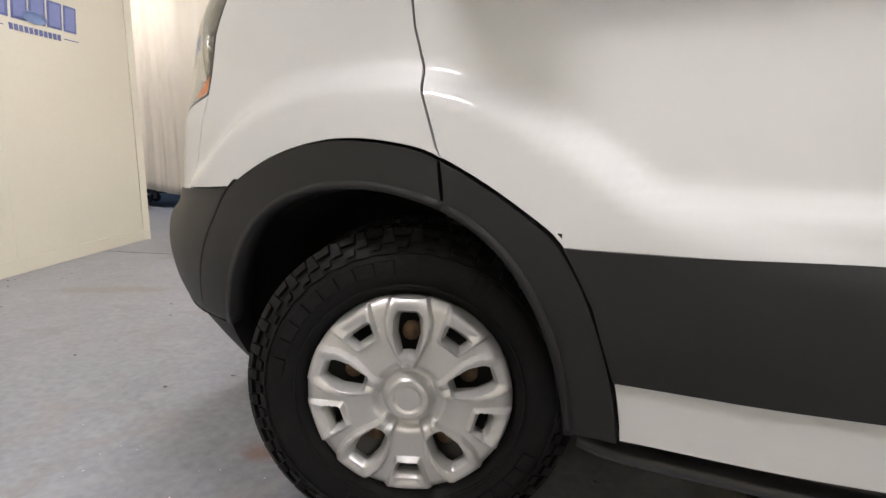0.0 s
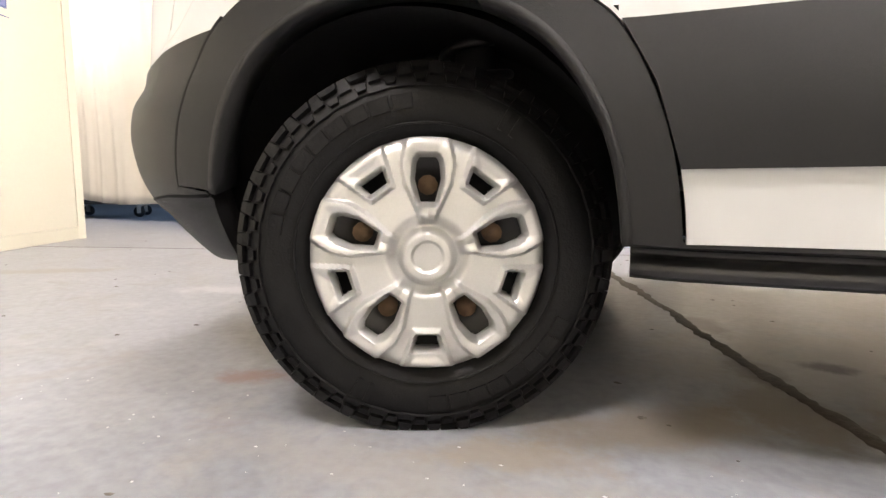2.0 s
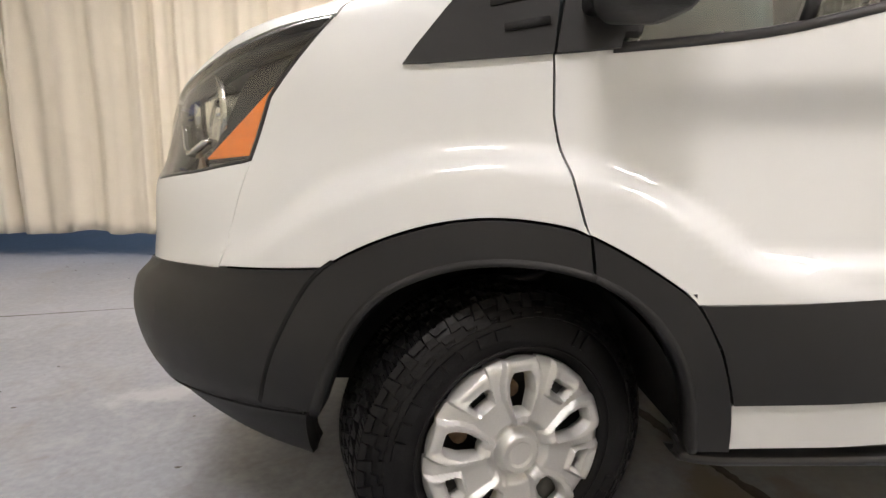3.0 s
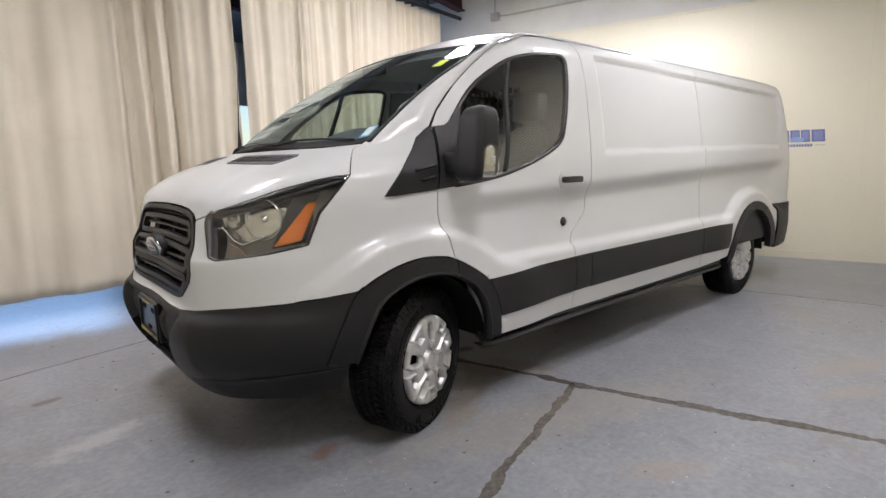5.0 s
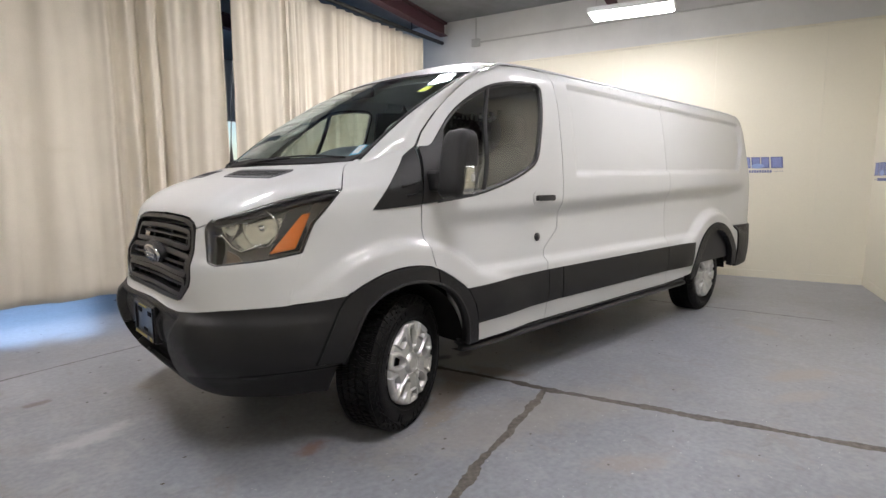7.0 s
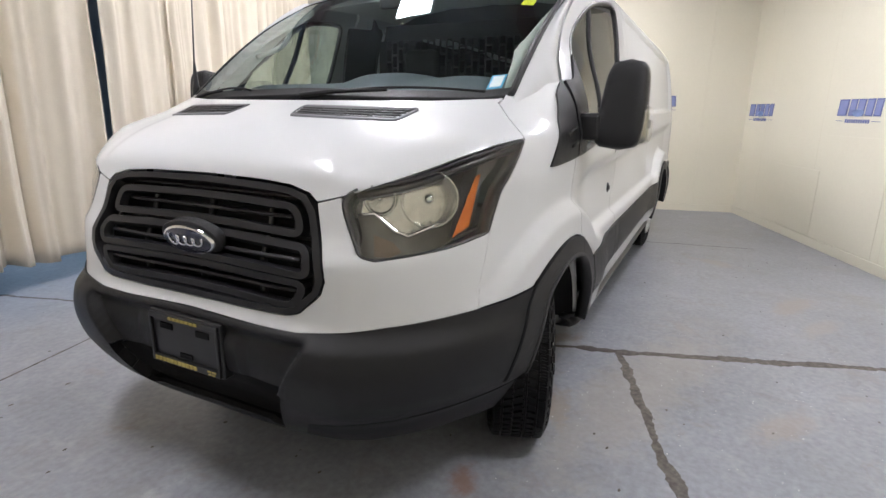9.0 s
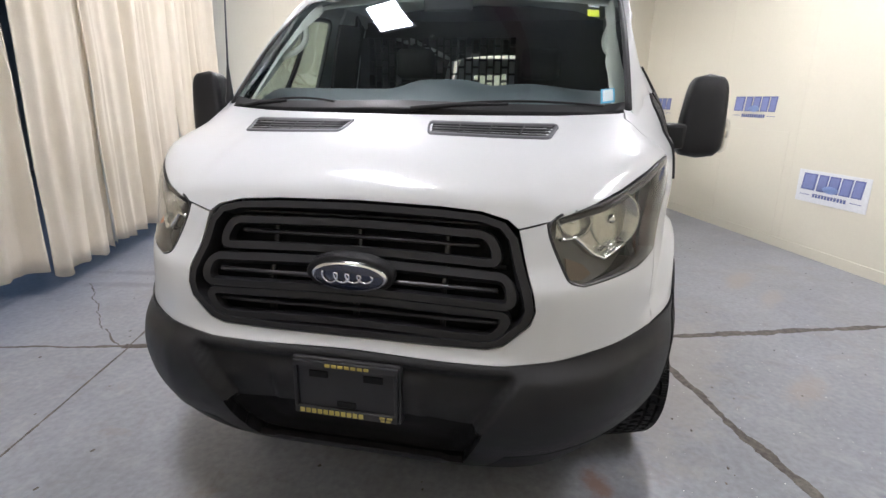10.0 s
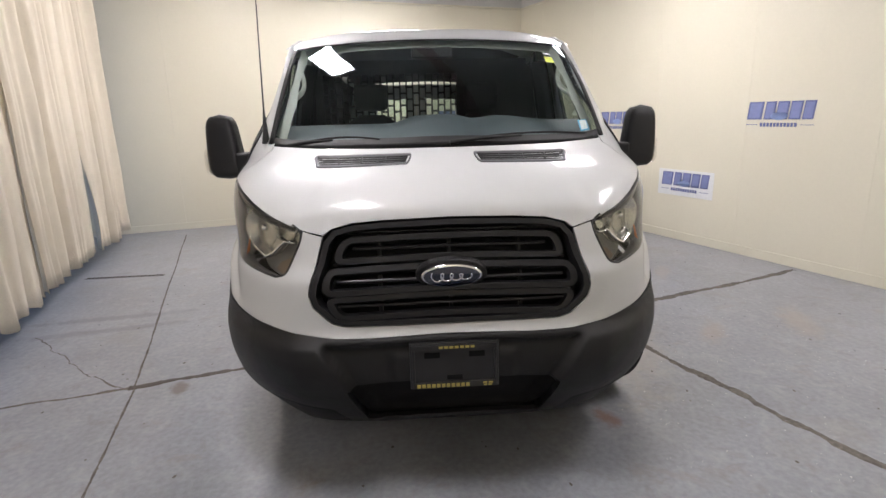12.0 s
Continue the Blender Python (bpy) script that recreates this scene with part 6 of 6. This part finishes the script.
part("slot", box(px - 0.016, px - 0.011, -0.03, 0.03, 0.508, 0.526, 0.002), DARK, holder)

# ---- inside the cab ----


def dash(u, v):
    y = u * 0.86
    hump = 0.035 * math.exp(-((y + 0.40) / 0.20) ** 2) * (0.4 + 0.6 * v) + 0.045 * math.exp(-(y / 0.19) ** 4) * step(0.35, 0.7, v)
    x = WS_LOW(min(0.82, abs(y))) + 0.05 + (0.52 - WS_LOW(min(0.82, abs(y))) - 0.05) * v
    z = 1.330 + 0.115 * step(0.0, 0.75, v) + hump - 0.30 * step(0.93, 1.0, v)
    return x, y, z


part("dashboard", grid_sheet(dash, span(-1, 1, 48), span(0, 1, 24), back=lambda u, v: Vector(dash(u, v)) - Vector((0, 0, 0.08 + 0.25 * v))), DASH, van, "dark blue-grey plastic dashboard", True)
part("dash_vent", box(0.16, 0.24, -0.12, 0.12, 1.440, 1.452, 0.003), GLOSS_BLACK, van, "black defroster vent")
wheel_c = Vector((0.56, -0.40, 1.300))
tilt = Euler((0, radians(-62), 0)).to_matrix()
ring = [wheel_c + tilt @ Vector((0.185 * math.cos(t), 0.185 * math.sin(t), 0)) for t in span(0, 2 * math.pi, 40)[:-1]]
sw = part("steering_wheel", tube(ring, 0.016, 8, True), GLOSS_BLACK, van, "black steering wheel", True)
spokes = bmesh.new()
for t in (0.0, 1.9, 4.4):
    add_tube(spokes, [wheel_c + tilt @ Vector((0, 0, -0.02)), wheel_c + tilt @ Vector((0.18 * math.cos(t), 0.18 * math.sin(t), 0))], 0.018, 8)
part("spoke", spokes, GLOSS_BLACK, sw, "", True)


def seat(y0):
    root = part("seat", box(0.72, 1.22, y0 - 0.25, y0 + 0.25, 0.78, 0.94, 0.05, segments=3), SEAT, van, "dark cloth front seat", True)

    def backf(u, v):
        t = 2 * math.pi * u
        c, s = math.cos(t), math.sin(t)
        w = 0.235 - 0.05 * v * v
        e = 0.5
        return 1.19 + 0.16 * v + 0.065 * math.copysign(abs(c) ** e, c) * (1 - 0.35 * v), y0 + w * math.copysign(abs(s) ** e, s) * (1 - 0.5 * max(0, v - 0.9) / 0.1), 0.90 + 0.60 * v
    part("backrest", grid_sheet(backf, span(0, 1, 28), span(0, 1, 10)), SEAT, root, "", True)
    part("headrest", box(1.30, 1.40, y0 - 0.13, y0 + 0.13, 1.53, 1.72, 0.04, segments=3), SEAT, root, "", True)


seat(-0.42)
seat(0.42)


def lattice():
    """A bulkhead of pierced sheet: upright ribs with staggered cross ties."""
    bm = bmesh.new()
    pitch = 0.050
    n = 21
    for k in range(n + 1):
        y = -0.25 + k * pitch
        add_box(bm, 1.475, 1.483, y - 0.006, y + 0.006, 1.02, 1.86)
        if k < n:
            for j in range(10):
                z = 1.02 + j * 0.09 + (0.045 if k % 2 else 0.0)
                add_box(bm, 1.475, 1.483, y + 0.006, y + pitch - 0.006, z, z + 0.014)
    return bm


bulk = part("bulkhead", lattice(), STEEL, van, "dark pierced steel bulkhead behind the seats")
part("lower_sheet", box(1.472, 1.486, -0.89, 0.89, 0.45, 1.02), STEEL, bulk)
part("upper_sheet", box(1.472, 1.486, -0.80, 0.80, 1.80, 1.90), STEEL, bulk)
part("side_sheet", box(1.472, 1.486, -0.86, -0.25, 1.02, 1.84), STEEL, bulk)
part("side_sheet", box(1.472, 1.486, 0.80, 0.86, 1.02, 1.80), STEEL, bulk)
both("door_card", skin([(0.10, 0.92), (0.10, 1.15), (0.3, 1.17), (0.9, 1.30), (1.05, 1.40), (1.18, 1.40), (1.18, 0.50), (0.50, 0.50), (0.46, 0.80)], 0, -0.07, 0.03, 0.06), DASH, label="dark door trim")
def inner_pillar(t, s):
    p = Vector(pillar(t, s))
    return p + Vector((0.03, 0.06, -0.02))


both("pillar_trim", grid_sheet(inner_pillar, span(0.05, 1, 16), span(-0.3, 0.95, 7)), LINER, label="pale grey pillar trim")
part("headliner", grid_sheet(lambda u, v: Vector(roof(u * 0.95, v * 0.24)) - Vector((0, 0, 0.05)), span(-1, 1, 20), span(0, 1, 12)), LINER, van, "pale grey headliner", True)
both("grab_handle", tube([Vector(pillar(t, 0.25)) + Vector((0.05, 0.07 - 0.0, -0.03)) + Vector((0.03, 0.03, -0.02)) * math.sin(math.pi * (t - 0.42) / 0.3) for t in span(0.42, 0.72, 12)], 0.014, 8), LINER, label="grey grab handle")
both("pillar_inner", skin([(1.10, 1.40), (1.10, 1.86), (1.45, 1.90), (1.45, 0.50), (1.20, 0.50), (1.20, 1.40)], 0, -0.05, 0.02, 0.06), SEAT, label="dark inner pillar trim")
# Dark sheets added to give the cargo bay its shade behind the bulkhead.
both("cargo_wall", skin([(1.50, 0.48), (1.50, 1.90), (4.60, 1.90), (4.60, 0.48)], 0, -0.06, 0.0, 0.10), CARGO, label="dark cargo wall lining")
part("cargo_ceiling", grid_sheet(lambda u, v: Vector(roof(u * 0.95, 0.25 + v * 0.72)) - Vector((0, 0, 0.05)), span(-1, 1, 20), span(0, 1, 16)), CARGO, van, "dark cargo ceiling lining", True)
part("mirror_inside", box(0.36, 0.39, -0.12, 0.12, 1.80, 1.86, 0.012), GLOSS_BLACK, van, "black sensor pod behind the windscreen")

# stickers on the glass
sticker = [(-0.86, 0.71), (-0.795, 0.71), (-0.795, 0.79), (-0.86, 0.79)]
part("sticker", patch(thick_line(sticker, True), screen, 0.02, 0.005, 0.0), YELLOW, ws, "yellow sticker inside the windscreen")
low = [(-0.925, 0.085), (-0.862, 0.085), (-0.862, 0.165), (-0.925, 0.165)]
part("sticker", patch(thick_line(low, True), screen, 0.02, 0.005, 0.0), STICKER_BLUE, ws, "blue and white inspection sticker")
part("sticker", patch(thick_line(inset(low, 0.012), True), screen, 0.02, 0.003, 0.0), STICKER_WHITE, ws, "white field of the inspection sticker")
tiny = [(-0.86, 0.82), (-0.80, 0.82), (-0.80, 0.845), (-0.86, 0.845)]
part("sticker", patch(thick_line(tiny, True), screen, 0.02, 0.005, 0.0), STICKER_WHITE, ws, "small white sticker")

# the body sits a touch towards its left between the wheels
for ob in van.children_recursive:
    rolling = [o for o in (ob, ob.parent) if o.name.split(".")[0] == "wheel"]
    if not rolling:
        for v in ob.data.vertices:
            v.co.y -= (0.004 + 0.016 * step(-0.9, 0.2, v.co.x)) * (1 + min(1.0, max(-1.0, v.co.y / 0.95)))
